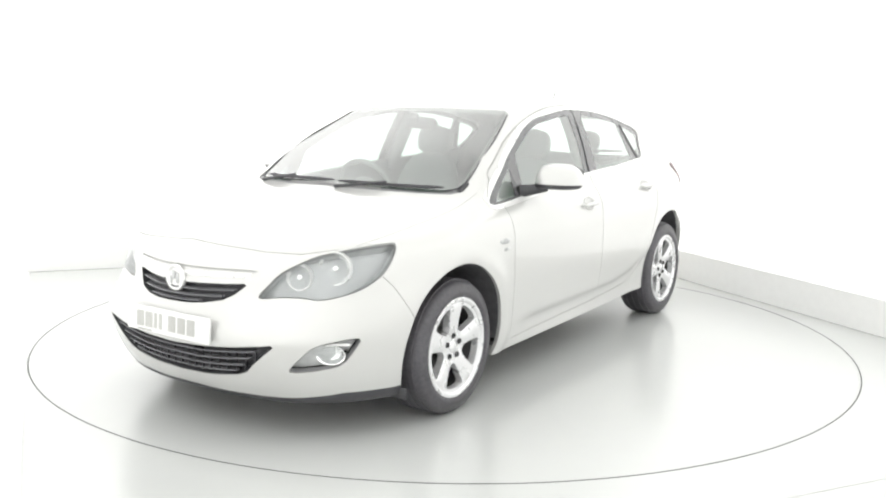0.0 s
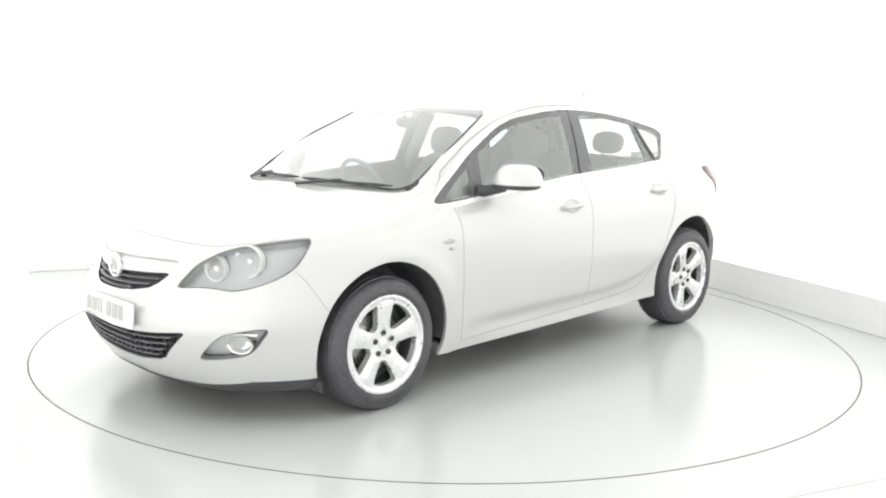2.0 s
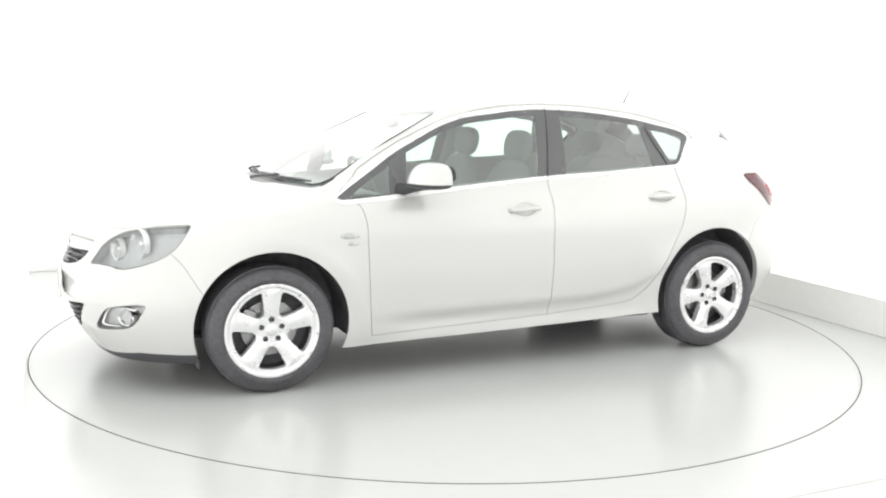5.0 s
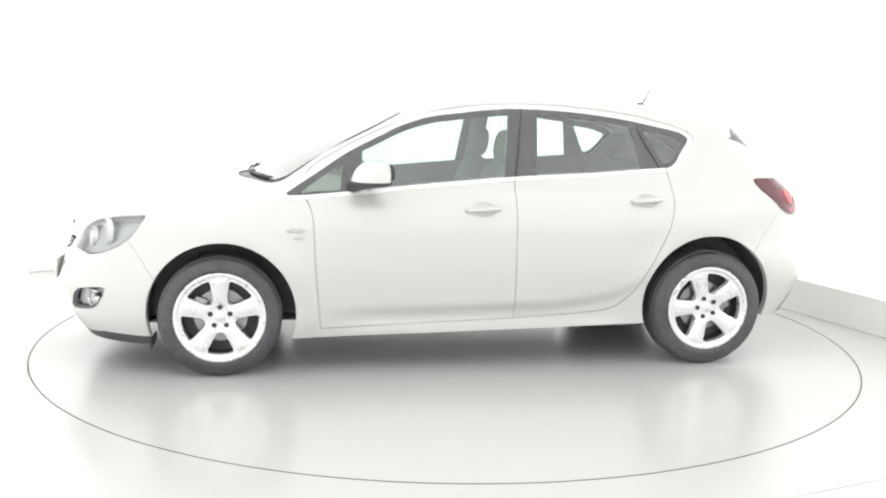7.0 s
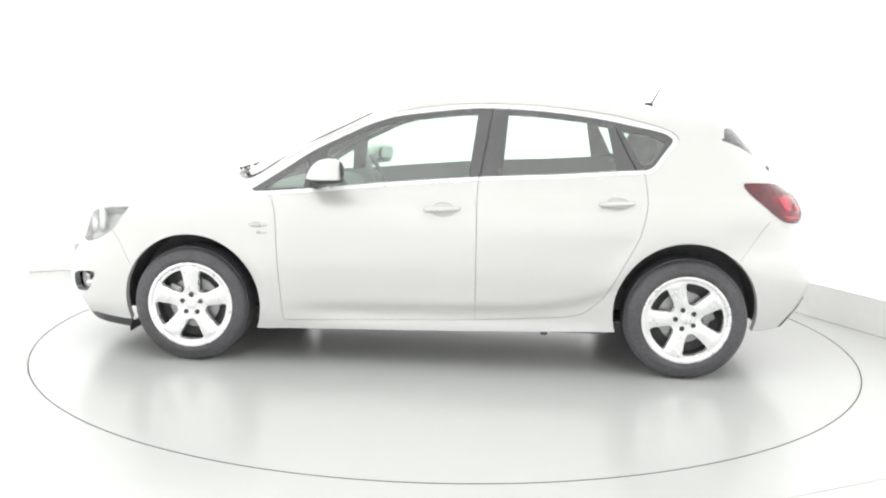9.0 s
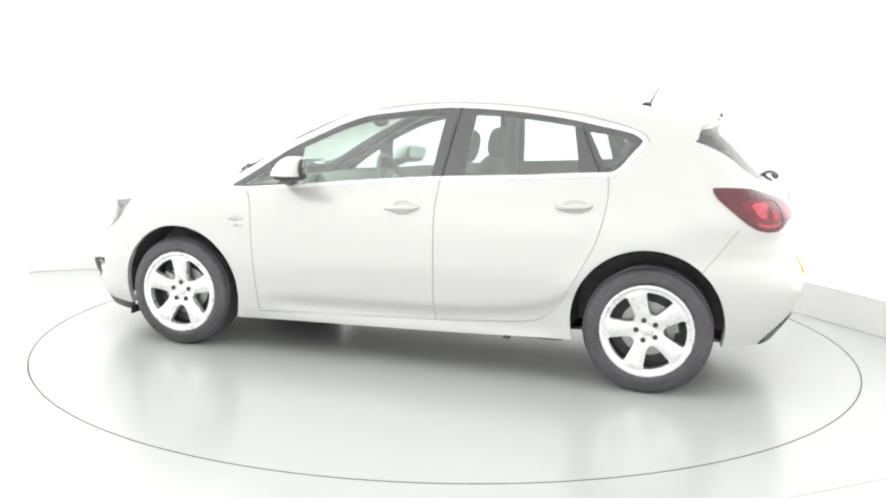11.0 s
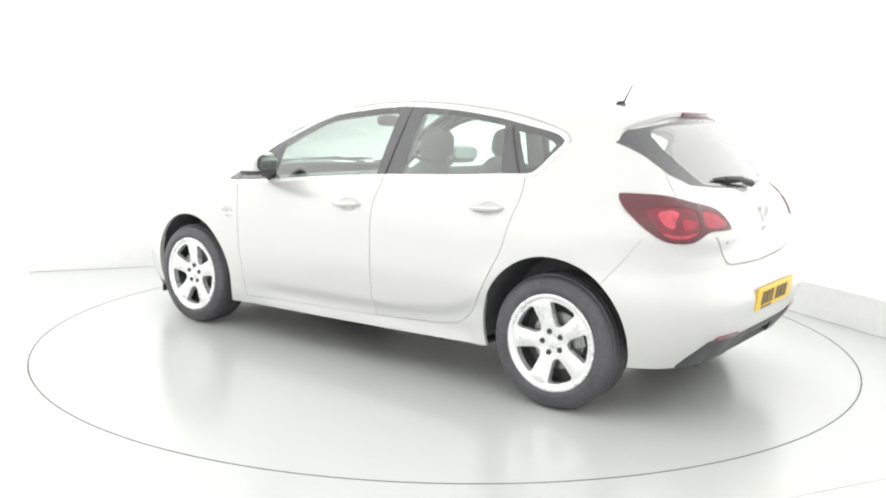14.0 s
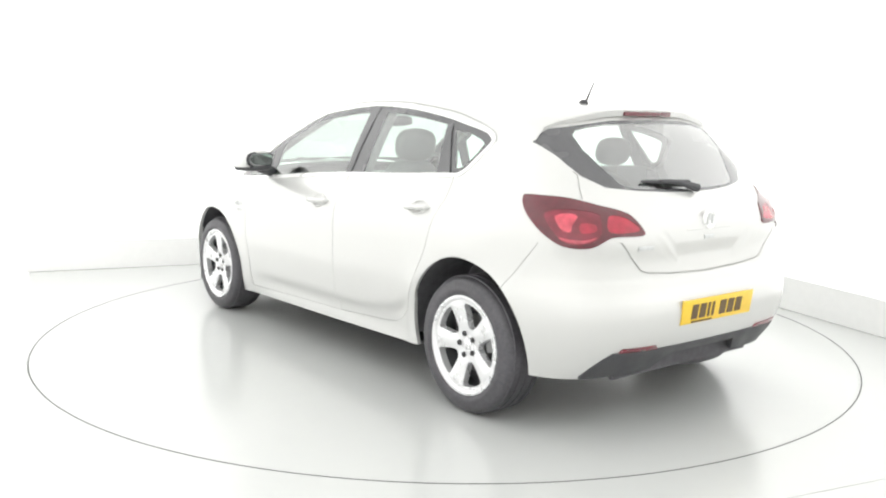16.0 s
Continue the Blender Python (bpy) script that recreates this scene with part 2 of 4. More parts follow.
# the ways in which outlines are drawn on the bodywork: from the side, the front or rear, above, and across a corner
SIDE_ON = (Vector((1, 0, 0)), Vector((0, 0, 1)), lambda c, n: c.y > 0.4 and n.y > 0.12)
NOSE_ON = (Vector((0, 1, 0)), Vector((0, 0, 1)), lambda c, n: c.x > 1.3 and n.x > 0.1)
TAIL_ON = (Vector((0, 1, 0)), Vector((0, 0, 1)), lambda c, n: c.x < -1.3 and n.x < -0.1)
SCREEN_ON = (Vector((0, 1, 0)), Vector((0, 0, 1)), lambda c, n: 0.05 < c.x < 1.42 and n.z > 0.2 and c.z > 0.9)
FROM_ABOVE = (Vector((1, 0, 0)), Vector((0, 1, 0)), lambda c, n: n.z > 0.35 and c.x > 0.9)
NOSE_CORNER = (Vector((-0.7071, 0.7071, 0)), Vector((0, 0, 1)), lambda c, n: c.x > 1.5 and c.y > 0.3 and n.x + n.y > 0.2)
TAIL_CORNER = (Vector((0.7071, 0.7071, 0)), Vector((0, 0, 1)), lambda c, n: c.x < -1.45 and c.y > 0.28 and n.y - n.x > 0.2)


def cut(bm, how, line, closed=True):
    """Cuts the bodywork's faces along a line drawn in one of those ways."""
    e1, e2, which = how
    us, vs = [p[0] for p in line], [p[1] for p in line]
    lo, hi = (min(us) - 0.06, min(vs) - 0.06), (max(us) + 0.06, max(vs) + 0.06)
    faces = []
    for f in bm.faces:
        c = f.calc_center_median()
        if lo[0] < c.dot(e1) < hi[0] and lo[1] < c.dot(e2) < hi[1] and which(c, f.normal):
            faces.append(f)
    faces = set(faces)
    span = {}
    pairs = list(zip(line, line[1:])) + ([(line[-1], line[0])] if closed else [])
    for a, b in pairs:
        a, b = Vector(a[:2]), Vector(b[:2])
        d = b - a
        if d.length < 1e-5:
            continue
        no = Vector((-d.y, d.x)).normalized()
        near = []
        xa, xb, ya, yb = min(a.x, b.x) - 1e-4, max(a.x, b.x) + 1e-4, min(a.y, b.y) - 1e-4, max(a.y, b.y) + 1e-4
        for f in faces:
            if not f.is_valid:
                continue
            if f not in span:
                us, vs = [v.co.dot(e1) for v in f.verts], [v.co.dot(e2) for v in f.verts]
                span[f] = (min(us), max(us), min(vs), max(vs), us, vs)
            u0, u1, v0, v1, us, vs = span[f]
            if u1 < xa or u0 > xb or v1 < ya or v0 > yb:
                continue
            s = [(u - a.x) * no.x + (v - a.y) * no.y for u, v in zip(us, vs)]
            if min(s) < -1e-5 and max(s) > 1e-5:
                near.append(f)
        if not near:
            continue
        geom = list({x for f in near for x in (*f.verts, *f.edges)}) + near
        for f in near:
            span.pop(f, None)
            faces.discard(f)
        r = bmesh.ops.bisect_plane(bm, geom=geom, dist=1e-5, plane_co=e1 * a.x + e2 * a.y, plane_no=e1 * no.x + e2 * no.y)
        faces |= {f for f in r["geom"] if isinstance(f, bmesh.types.BMFace)}


def shifted(line, d):
    """The line moved sideways by d."""
    out = []
    for i, p in enumerate(line):
        t = (Vector(line[min(i + 1, len(line) - 1)][:2]) - Vector(line[max(i - 1, 0)][:2])).normalized()
        out.append((p[0] - t.y * d, p[1] + t.x * d))
    return out


# ---- outlines, in metres from the middle between the axles ----
WIN_TOP = [(-1.285, 1.25), (-1.256, 1.274), (-1.21, 1.301), (-1.051, 1.335), (-0.892, 1.366), (-0.732, 1.388), (-0.573, 1.404), (-0.414, 1.413), (-0.255, 1.416),
           (-0.096, 1.407), (0.061, 1.388), (0.217, 1.367), (0.372, 1.322), (0.525, 1.25), (0.676, 1.174), (0.824, 1.078), (1.004, 0.961)]
WIN_LOW = [(-1.3, 1.112), (-1.109, 1.106), (-0.964, 1.098), (-0.66, 1.076), (-0.33, 1.059), (-0.17, 1.049), (0.072, 1.029), (0.375, 1.002), (0.675, 0.972), (0.94, 0.95), (1.02, 0.945)]


def win_top(x):
    return float(curve(np.array(x), WIN_TOP))


def win_low(x):
    return float(curve(np.array(x), WIN_LOW))


def between(xa, xb, lo, hi, la=0.0, lb=0.0, n=14):
    """A pane's outline between two slanted ends: xa in front, xb behind, each (at the foot, at the head)."""
    top = [(xa[1] + (xb[1] - xa[1]) * i / n, 0) for i in range(n + 1)]
    top = [(x, win_top(x) - hi) for x, _ in top]
    low = [(xb[0] + (xa[0] - xb[0]) * i / n, 0) for i in range(n + 1)]
    low = [(x, win_low(x) + lo) for x, _ in low]
    return top + low


DLO = [(x, win_top(x)) for x in np.linspace(1.0, -1.21, 46)] + [(-1.24, 1.285), (-1.258, 1.27), (-1.252, 1.25), (-1.213, 1.203), (-1.16, 1.135), (-1.135, 1.115), (-1.109, 1.106)] \
    + [(x, win_low(x)) for x in np.linspace(-1.06, 0.93, 30)] + [(0.985, 0.949), (1.004, 0.955)]
PANE_F = between((0.628, 0.600), (-0.166, -0.205), 0.004, 0.03)
PANE_R = between((-0.346, -0.372), (-0.955, -0.905), 0.004, 0.028)
PANE_Q = [(-0.985, 1.312), (-1.10, 1.296), (-1.19, 1.268), (-1.215, 1.25), (-1.19, 1.205), (-1.145, 1.145), (-1.11, 1.128), (-1.085, 1.13)]
PANE_A = [(0.705, 1.115), (0.80, 1.058), (0.90, 0.992), (0.94, 0.962), (0.722, 0.978)]
GAP_A = [(0.905, 0.936), (0.882, 0.90), (0.868, 0.85), (0.862, 0.80), (0.85, 0.55), (0.83, 0.30), (0.822, 0.248)]
GAP_B = [(-0.285, 1.43), (-0.25, 1.20), (-0.222, 1.045), (-0.216, 0.95), (-0.222, 0.281)]
GAP_C = [(-1.10, 1.10), (-1.112, 1.0), (-1.108, 0.911), (-1.075, 0.77), (-1.022, 0.658), (-0.906, 0.443), (-0.84, 0.37), (-0.782, 0.332), (-0.68, 0.312)]
GAP_LOW = [(0.822, 0.248), (-0.228, 0.282), (-0.68, 0.312)]
GAP_TOP = [(0.985, 0.985), (0.90, 1.058), (0.854, 1.107), (0.676, 1.212), (0.525, 1.283), (0.372, 1.346), (0.217, 1.39), (0.06, 1.421), (-0.105, 1.437), (-0.268, 1.444),
           (-0.428, 1.441), (-0.584, 1.434), (-0.896, 1.401), (-1.10, 1.358), (-1.213, 1.326), (-1.268, 1.30), (-1.29, 1.265)]
GAP_BUMP_F = [(1.80, 0.705), (1.755, 0.655), (1.66, 0.50)]
GAP_BUMP_R = [(-1.76, 0.865), (-1.621, 0.678), (-1.585, 0.63)]
BONNET_FRONT = [(0.0, 0.828), (0.191, 0.817), (0.373, 0.803), (0.527, 0.801), (0.643, 0.822)]
BONNET_SIDE = [(2.0, 0.62), (1.9, 0.675), (1.72, 0.715), (1.5, 0.735), (1.25, 0.745), (1.0, 0.75)]
GATE = [(0.60, 1.155), (0.588, 1.138), (0.61, 1.09), (0.632, 1.043)]
GATE_LOW = [(0.566, 0.869), (0.504, 0.802), (0.444, 0.74), (0.408, 0.727), (0.247, 0.713), (0.0, 0.703)]
SCREEN_LINE = [(0.0, 1.026), (0.3, 1.016), (0.5, 1.009), (0.60, 1.008), (0.65, 1.025), (0.668, 1.06), (0.663, 1.12), (0.632, 1.233), (0.59, 1.32), (0.55, 1.385), (0.51, 1.405), (0.3, 1.410), (0.0, 1.413), (-0.05, 1.2)]
COWL = [(-0.05, 1.010), (0.3, 1.004), (0.5, 0.998), (0.65, 0.996), (0.69, 1.008), (0.69, 1.04), (0.668, 1.06), (0.65, 1.025), (0.60, 1.008), (0.3, 1.016), (-0.05, 1.026)]
REAR_WIN = [(-0.05, 1.379), (0.26, 1.372), (0.425, 1.352), (0.572, 1.332), (0.617, 1.302), (0.639, 1.270), (0.632, 1.24), (0.61, 1.184), (0.575, 1.133), (0.49, 1.085), (0.338, 1.069), (0.156, 1.06), (-0.05, 1.057)]
REAR_PANE = [(-0.05, 1.364), (0.30, 1.358), (0.40, 1.346), (0.47, 1.331), (0.503, 1.304), (0.50, 1.244), (0.463, 1.178), (0.412, 1.104), (0.385, 1.084), (0.30, 1.076), (0.15, 1.073), (-0.05, 1.071)]
UP_GRILLE = [(-0.05, 0.661), (0.088, 0.663), (0.254, 0.667), (0.324, 0.671), (0.336, 0.664), (0.297, 0.626), (0.255, 0.601), (0.179, 0.586), (0.098, 0.579), (-0.05, 0.577)]
GRILLE_BAR = [(-0.05, 0.722), (0.179, 0.721), (0.364, 0.718), (0.369, 0.726), (0.18, 0.728), (-0.05, 0.729)]
LOW_GRILLE = [(-0.05, 0.393), (0.179, 0.405), (0.332, 0.418), (0.508, 0.442), (0.519, 0.434), (0.427, 0.356), (0.378, 0.309), (0.326, 0.288), (0.178, 0.266), (-0.05, 0.252)]
DIFFUSER = [(0.676, 0.28), (0.659, 0.321), (0.631, 0.368), (0.6, 0.398), (0.424, 0.396), (0.215, 0.391), (-0.05, 0.389), (-0.05, 0.1), (0.605, 0.1)]
REFLECTOR = [(0.577, 0.4), (0.565, 0.417), (0.376, 0.413), (0.364, 0.396)]
HEADLIGHT = [(-1.234, 0.618), (-1.192, 0.673), (-1.134, 0.728), (-1.019, 0.786), (-0.901, 0.815), (-0.781, 0.833), (-0.684, 0.841), (-0.655, 0.832), (-0.668, 0.785), (-0.713, 0.718), (-0.787, 0.67), (-0.883, 0.636), (-0.982, 0.618), (-1.052, 0.626), (-1.136, 0.626)]
FOG = [(-1.109, 0.324), (-1.082, 0.375), (-1.026, 0.43), (-0.957, 0.452), (-0.824, 0.463), (-0.842, 0.412), (-0.897, 0.353), (-0.978, 0.333)]
TAIL_LAMP = [(-0.594, 1.038), (-0.623, 1.052), (-0.768, 1.047), (-0.913, 1.015), (-1.01, 0.992), (-1.059, 0.969), (-1.109, 0.915), (-1.104, 0.892), (-1.01, 0.892), (-0.961, 0.885), (-0.915, 0.859), (-0.868, 0.844), (-0.774, 0.849), (-0.702, 0.885), (-0.641, 0.938), (-0.601, 0.991)]
TAIL_RED = [(-0.69, 0.985), (-0.78, 1.0), (-0.905, 0.985), (-0.925, 0.95), (-0.922, 0.892), (-0.86, 0.862), (-0.79, 0.862), (-0.735, 0.9), (-0.70, 0.945)]
TAIL_CORE = [(-0.735, 0.972), (-0.785, 0.984), (-0.825, 0.972), (-0.805, 0.94), (-0.80, 0.912), (-0.77, 0.915), (-0.745, 0.94)]
TAIL_SPOT = [(-0.838, 0.944), (-0.895, 0.942), (-0.905, 0.916), (-0.845, 0.908)]
TAIL_LOW = [(-0.748, 0.888), (-0.80, 0.881), (-0.86, 0.880), (-0.912, 0.892), (-0.86, 0.868), (-0.79, 0.868)]
TAIL_IN = [(-0.962, 0.975), (-1.02, 0.967), (-1.072, 0.938), (-1.088, 0.912), (-1.0, 0.905), (-0.957, 0.915), (-0.95, 0.95)]


HEADLIGHT, FOG, TAIL_LAMP, TAIL_RED, TAIL_CORE, TAIL_IN, TAIL_SPOT, TAIL_LOW = [[tuple(p) for p in smooth_line(line, 3, True)] for line in (HEADLIGHT, FOG, TAIL_LAMP, TAIL_RED, TAIL_CORE, TAIL_IN, TAIL_SPOT, TAIL_LOW)]


def low_edge(x):
    """The bodywork's lower edge."""
    return float(np.interp(x, *LOW_EDGE))


def low_curve(x):
    return curve(x, [(-2.2, 0.31), (-2.0, 0.282), (-1.85, 0.262), (-1.7, 0.262), (-1.5, 0.30), (-0.94, 0.243), (0.94, 0.196), (1.5, 0.185), (1.74, 0.166), (2.0, 0.168), (2.3, 0.165)])


LOW_EDGE = (np.linspace(-2.3, 2.4, 100), low_curve(np.linspace(-2.3, 2.4, 100)))


def chin(x):
    """The height of the dark chin below the front bumper."""
    return float(np.interp(x, [1.6, 1.95, 2.1, 2.3], [0.045, 0.05, 0.022, 0.015]))


def ring(cx, cz, r, n=56):
    return [(cx + r * math.cos(2 * math.pi * i / n), cz + r * math.sin(2 * math.pi * i / n)) for i in range(n)]


ARCH_F, ARCH_R = ring(1.335, 0.330, 0.382), ring(-1.337, 0.358, 0.383)
LOW_LINE = [(x, low_edge(x)) for x in np.linspace(-2.2, 2.35, 46)]
LIP_LINE = [(x, low_edge(x) + chin(x)) for x in np.linspace(1.6, 2.35, 12)]


def grown(poly, d):
    """A closed outline moved outwards by d."""
    n = len(poly)
    area = sum(poly[i][0] * poly[(i + 1) % n][1] - poly[(i + 1) % n][0] * poly[i][1] for i in range(n))
    s = -1 if area > 0 else 1
    out = []
    for i in range(n):
        t = (Vector(poly[(i + 1) % n]) - Vector(poly[i - 1])).normalized()
        out.append((poly[i][0] - s * t.y * d, poly[i][1] + s * t.x * d))
    return out


SURROUND = grown(DLO, 0.021)


def bodywork():
    """Cuts the half shell into its panels. Returns bm, and the faces panel by panel."""
    pts, quads = shell(0.03)
    bm = bmesh.new()
    vs = [bm.verts.new(p) for p in pts]
    for q in quads:
        f = [vs[i] for i in q]
        if max((a.co - b.co).length for a in f for b in f) > 1e-4:
            bm.faces.new(f)
    bmesh.ops.remove_doubles(bm, verts=bm.verts[:], dist=2e-4)
    bm.normal_update()
    gaps = [(SIDE_ON, smooth_line(g, 3), 0.0019) for g in (GAP_A, GAP_B, GAP_C, GAP_TOP)] + [(SIDE_ON, GAP_LOW, 0.0022), (SIDE_ON, GAP_BUMP_F, 0.001), (SIDE_ON, GAP_BUMP_R, 0.0012),
            (NOSE_ON, BONNET_FRONT, 0.0012), (FROM_ABOVE, BONNET_SIDE, 0.0012), (TAIL_ON, GATE, 0.002), (TAIL_ON, GATE_LOW, 0.004)]
    gaps = [(h, [tuple(p[:2]) for p in line], w) for h, line, w in gaps]
    spans = [(min(p[0] for p in l) - 0.01, max(p[0] for p in l) + 0.01, min(p[1] for p in l) - 0.01, max(p[1] for p in l) + 0.01) for _, l, _ in gaps]
    shapes = [(SIDE_ON, ARCH_F), (SIDE_ON, ARCH_R), (SIDE_ON, DLO), (SIDE_ON, SURROUND), (SIDE_ON, PANE_F), (SIDE_ON, PANE_R), (SIDE_ON, PANE_Q), (SIDE_ON, PANE_A),
              (SCREEN_ON, SCREEN_LINE), (SCREEN_ON, COWL), (TAIL_ON, REAR_WIN), (TAIL_ON, REAR_PANE), (NOSE_ON, UP_GRILLE), (NOSE_ON, GRILLE_BAR), (NOSE_ON, LOW_GRILLE),
              (TAIL_ON, DIFFUSER), (TAIL_ON, REFLECTOR), (NOSE_CORNER, HEADLIGHT), (NOSE_CORNER, FOG)]
    shapes += [(TAIL_CORNER, s) for s in (TAIL_LAMP, TAIL_RED, TAIL_CORE, TAIL_IN, TAIL_SPOT, TAIL_LOW)]
    cut(bm, (Vector((1, 0, 0)), Vector((0, 0, 1)), lambda c, n: c.z < 0.5), LOW_LINE, False)
    cut(bm, (Vector((1, 0, 0)), Vector((0, 0, 1)), lambda c, n: c.z < 0.5 and c.x > 1.5), LIP_LINE, False)
    for how, line in shapes:
        cut(bm, how, line)
    for how, line, w in gaps:
        cut(bm, how, shifted(line, w), False)
        cut(bm, how, shifted(line, -w), False)
    bm.normal_update()
    found = {}

    def within(how, line, c, n):
        return how[2](c, n) and inside(c.dot(how[0]), c.dot(how[1]), line)

    door_f = [tuple(p[:2]) for p in smooth_line(GAP_A, 3)] + [(-0.222, 0.282)] + [tuple(p[:2]) for p in reversed(smooth_line(GAP_B, 3))] \
        + [tuple(p[:2]) for p in reversed(smooth_line(GAP_TOP, 3)) if p[0] > -0.28]
    door_r = [tuple(p[:2]) for p in smooth_line(GAP_B, 3)] + [tuple(p[:2]) for p in reversed(smooth_line(GAP_C, 3))] + [(-1.10, 1.10), (-1.0, 1.2), (-0.93, 1.40)] \
        + [tuple(p[:2]) for p in reversed(smooth_line(GAP_TOP, 3)) if -0.9 < p[0] < -0.29][::-1]
    for f in bm.faces:
        c, n = f.calc_center_median(), f.normal
        side = SIDE_ON[2](c, n)
        if c.z < low_edge(c.x) or (c.y > 0.4 and (inside(c.x, c.z, ARCH_F) or inside(c.x, c.z, ARCH_R))) or n.z < -0.75 and c.z < 0.35:
            kind = "gone"
        elif c.x > 1.6 and c.z < low_edge(c.x) + chin(c.x):
            kind = "lip"
        elif side and inside(c.x, c.z, DLO):
            kind = next((k for k, s in (("pane_f", PANE_F), ("pane_r", PANE_R), ("pane_q", PANE_Q), ("pane_a", PANE_A)) if inside(c.x, c.z, s)), None)
            kind = kind or ("frame_f" if c.x > -0.28 + (c.z - 1.42) * -0.15 else "frame_r" if c.x > -0.96 - (c.z - 1.3) * -0.5 and c.x > -1.09 else "frame_q")
        elif within(SCREEN_ON, SCREEN_LINE, c, n):
            kind = "screen"
        elif within(TAIL_ON, REAR_PANE, c, n):
            kind = "rear_pane"
        elif within(TAIL_ON, REAR_WIN, c, n):
            kind = "rear_frame"
        elif within(NOSE_CORNER, HEADLIGHT, c, n):
            kind = "headlight"
        elif within(NOSE_CORNER, FOG, c, n):
            kind = "fog"
        elif within(TAIL_CORNER, TAIL_LAMP, c, n):
            kind = "tail_core" if within(TAIL_CORNER, TAIL_CORE, c, n) else "tail_spot" if within(TAIL_CORNER, TAIL_SPOT, c, n) \
                else "tail_low" if within(TAIL_CORNER, TAIL_LOW, c, n) else "tail_red" if within(TAIL_CORNER, TAIL_RED, c, n) \
                else "tail_in" if within(TAIL_CORNER, TAIL_IN, c, n) else "tail_dark"
        elif within(NOSE_ON, UP_GRILLE, c, n):
            kind = "up_grille"
        elif within(NOSE_ON, LOW_GRILLE, c, n):
            kind = "low_grille"
        elif within(NOSE_ON, GRILLE_BAR, c, n):
            kind = "gap"
        elif within(TAIL_ON, REFLECTOR, c, n):
            kind = "reflector"
        elif within(TAIL_ON, DIFFUSER, c, n):
            kind = "diffuser"
        elif f.calc_area() < 4e-4 and any(b[0] < c.dot(h[0]) < b[1] and b[2] < c.dot(h[1]) < b[3] and h[2](c, n) and away(c.dot(h[0]), c.dot(h[1]), line) < w * 0.98 for (h, line, w), b in zip(gaps, spans)):
            kind = "gap"
        elif side and inside(c.x, c.z, SURROUND):
            kind = "surround"
        elif within(SCREEN_ON, COWL, c, n) and c.x < 1.38:
            kind = "cowl"
        elif side and inside(c.x, c.z, door_f):
            kind = "door_f"
        elif side and inside(c.x, c.z, door_r):
            kind = "door_r"
        elif c.x > 0.9 and c.z > 0.8 and n.z > 0.3 and c.y < float(np.interp(c.x, [p[0] for p in reversed(BONNET_SIDE)], [p[1] for p in reversed(BONNET_SIDE)])) \
                and c.z > float(np.interp(c.y, [p[0] for p in BONNET_FRONT], [p[1] for p in BONNET_FRONT])):
            kind = "bonnet"
        elif c.x > 1.62 + (c.z - 0.45) * 0.62 or c.x > 1.95:
            kind = "bumper_f"
        elif c.x > 0.8 and c.z < 0.98 and (c.x > 0.86 or c.z > 0.3) and c.z > 0.25:
            kind = "wing"
        elif c.x < -1.44 - (c.z - 1.3) * 0.25 and c.y < float(np.interp(c.z, [0.703, 0.712, 0.723, 0.74, 0.802, 0.869, 0.88, 1.043, 1.138, 1.155, 1.263, 1.3], [0.0, 0.244, 0.41, 0.444, 0.504, 0.566, 0.632, 0.632, 0.588, 0.60, 0.644, 0.644])) and c.z > 0.703:
            kind = "gate"
        elif c.x < -1.56 and c.z < 0.62 + (-c.x - 1.585) * 1.35:
            kind = "bumper_r"
        else:
            kind = "body"
        found.setdefault(kind, []).append(f)
    return bm, found


def panel(bm, faces, both=False, mirror=False, sink=0.0, lip=0.012):
    """The faces as a mesh of their own, with an edge turned inwards; mirrored to the far side, or both halves together."""
    out = bmesh.new()
    seen = {}
    for f in faces:
        row = []
        for v in f.verts:
            if v not in seen:
                seen[v] = out.verts.new(v.co - v.normal * sink)
            row.append(seen[v])
        try:
            out.faces.new(row)
        except ValueError:
            pass
    normal = {n: v.normal.copy() for v, n in seen.items()}
    if lip:
        edges = [e for e in out.edges if len(e.link_faces) == 1 and not all(abs(v.co.y) < 1e-4 for v in e.verts)]
        twin = {}
        for e in edges:
            for v in e.verts:
                if v not in twin:
                    twin[v] = out.verts.new(v.co - normal[v] * lip)
                    normal[twin[v]] = normal[v]
        for e in edges:
            f = e.link_faces[0]
            a, b = e.verts
            order = [l.vert for l in f.loops]
            if order[(order.index(a) + 1) % len(order)] == b:
                a, b = b, a
            try:
                out.faces.new([a, b, twin[b], twin[a]])
            except ValueError:
                pass
    if both or mirror:
        if both:
            r = bmesh.ops.duplicate(out, geom=out.verts[:] + out.edges[:] + out.faces[:])
            vs = [g for g in r["geom"] if isinstance(g, bmesh.types.BMVert)]
            fs = [g for g in r["geom"] if isinstance(g, bmesh.types.BMFace)]
        else:
            vs, fs = out.verts[:], out.faces[:]
        for v in vs:
            v.co.y = -v.co.y
        bmesh.ops.reverse_faces(out, faces=fs)
        if both:
            bmesh.ops.remove_doubles(out, verts=[v for v in out.verts if abs(v.co.y) < 1e-4], dist=2e-4)
    return out


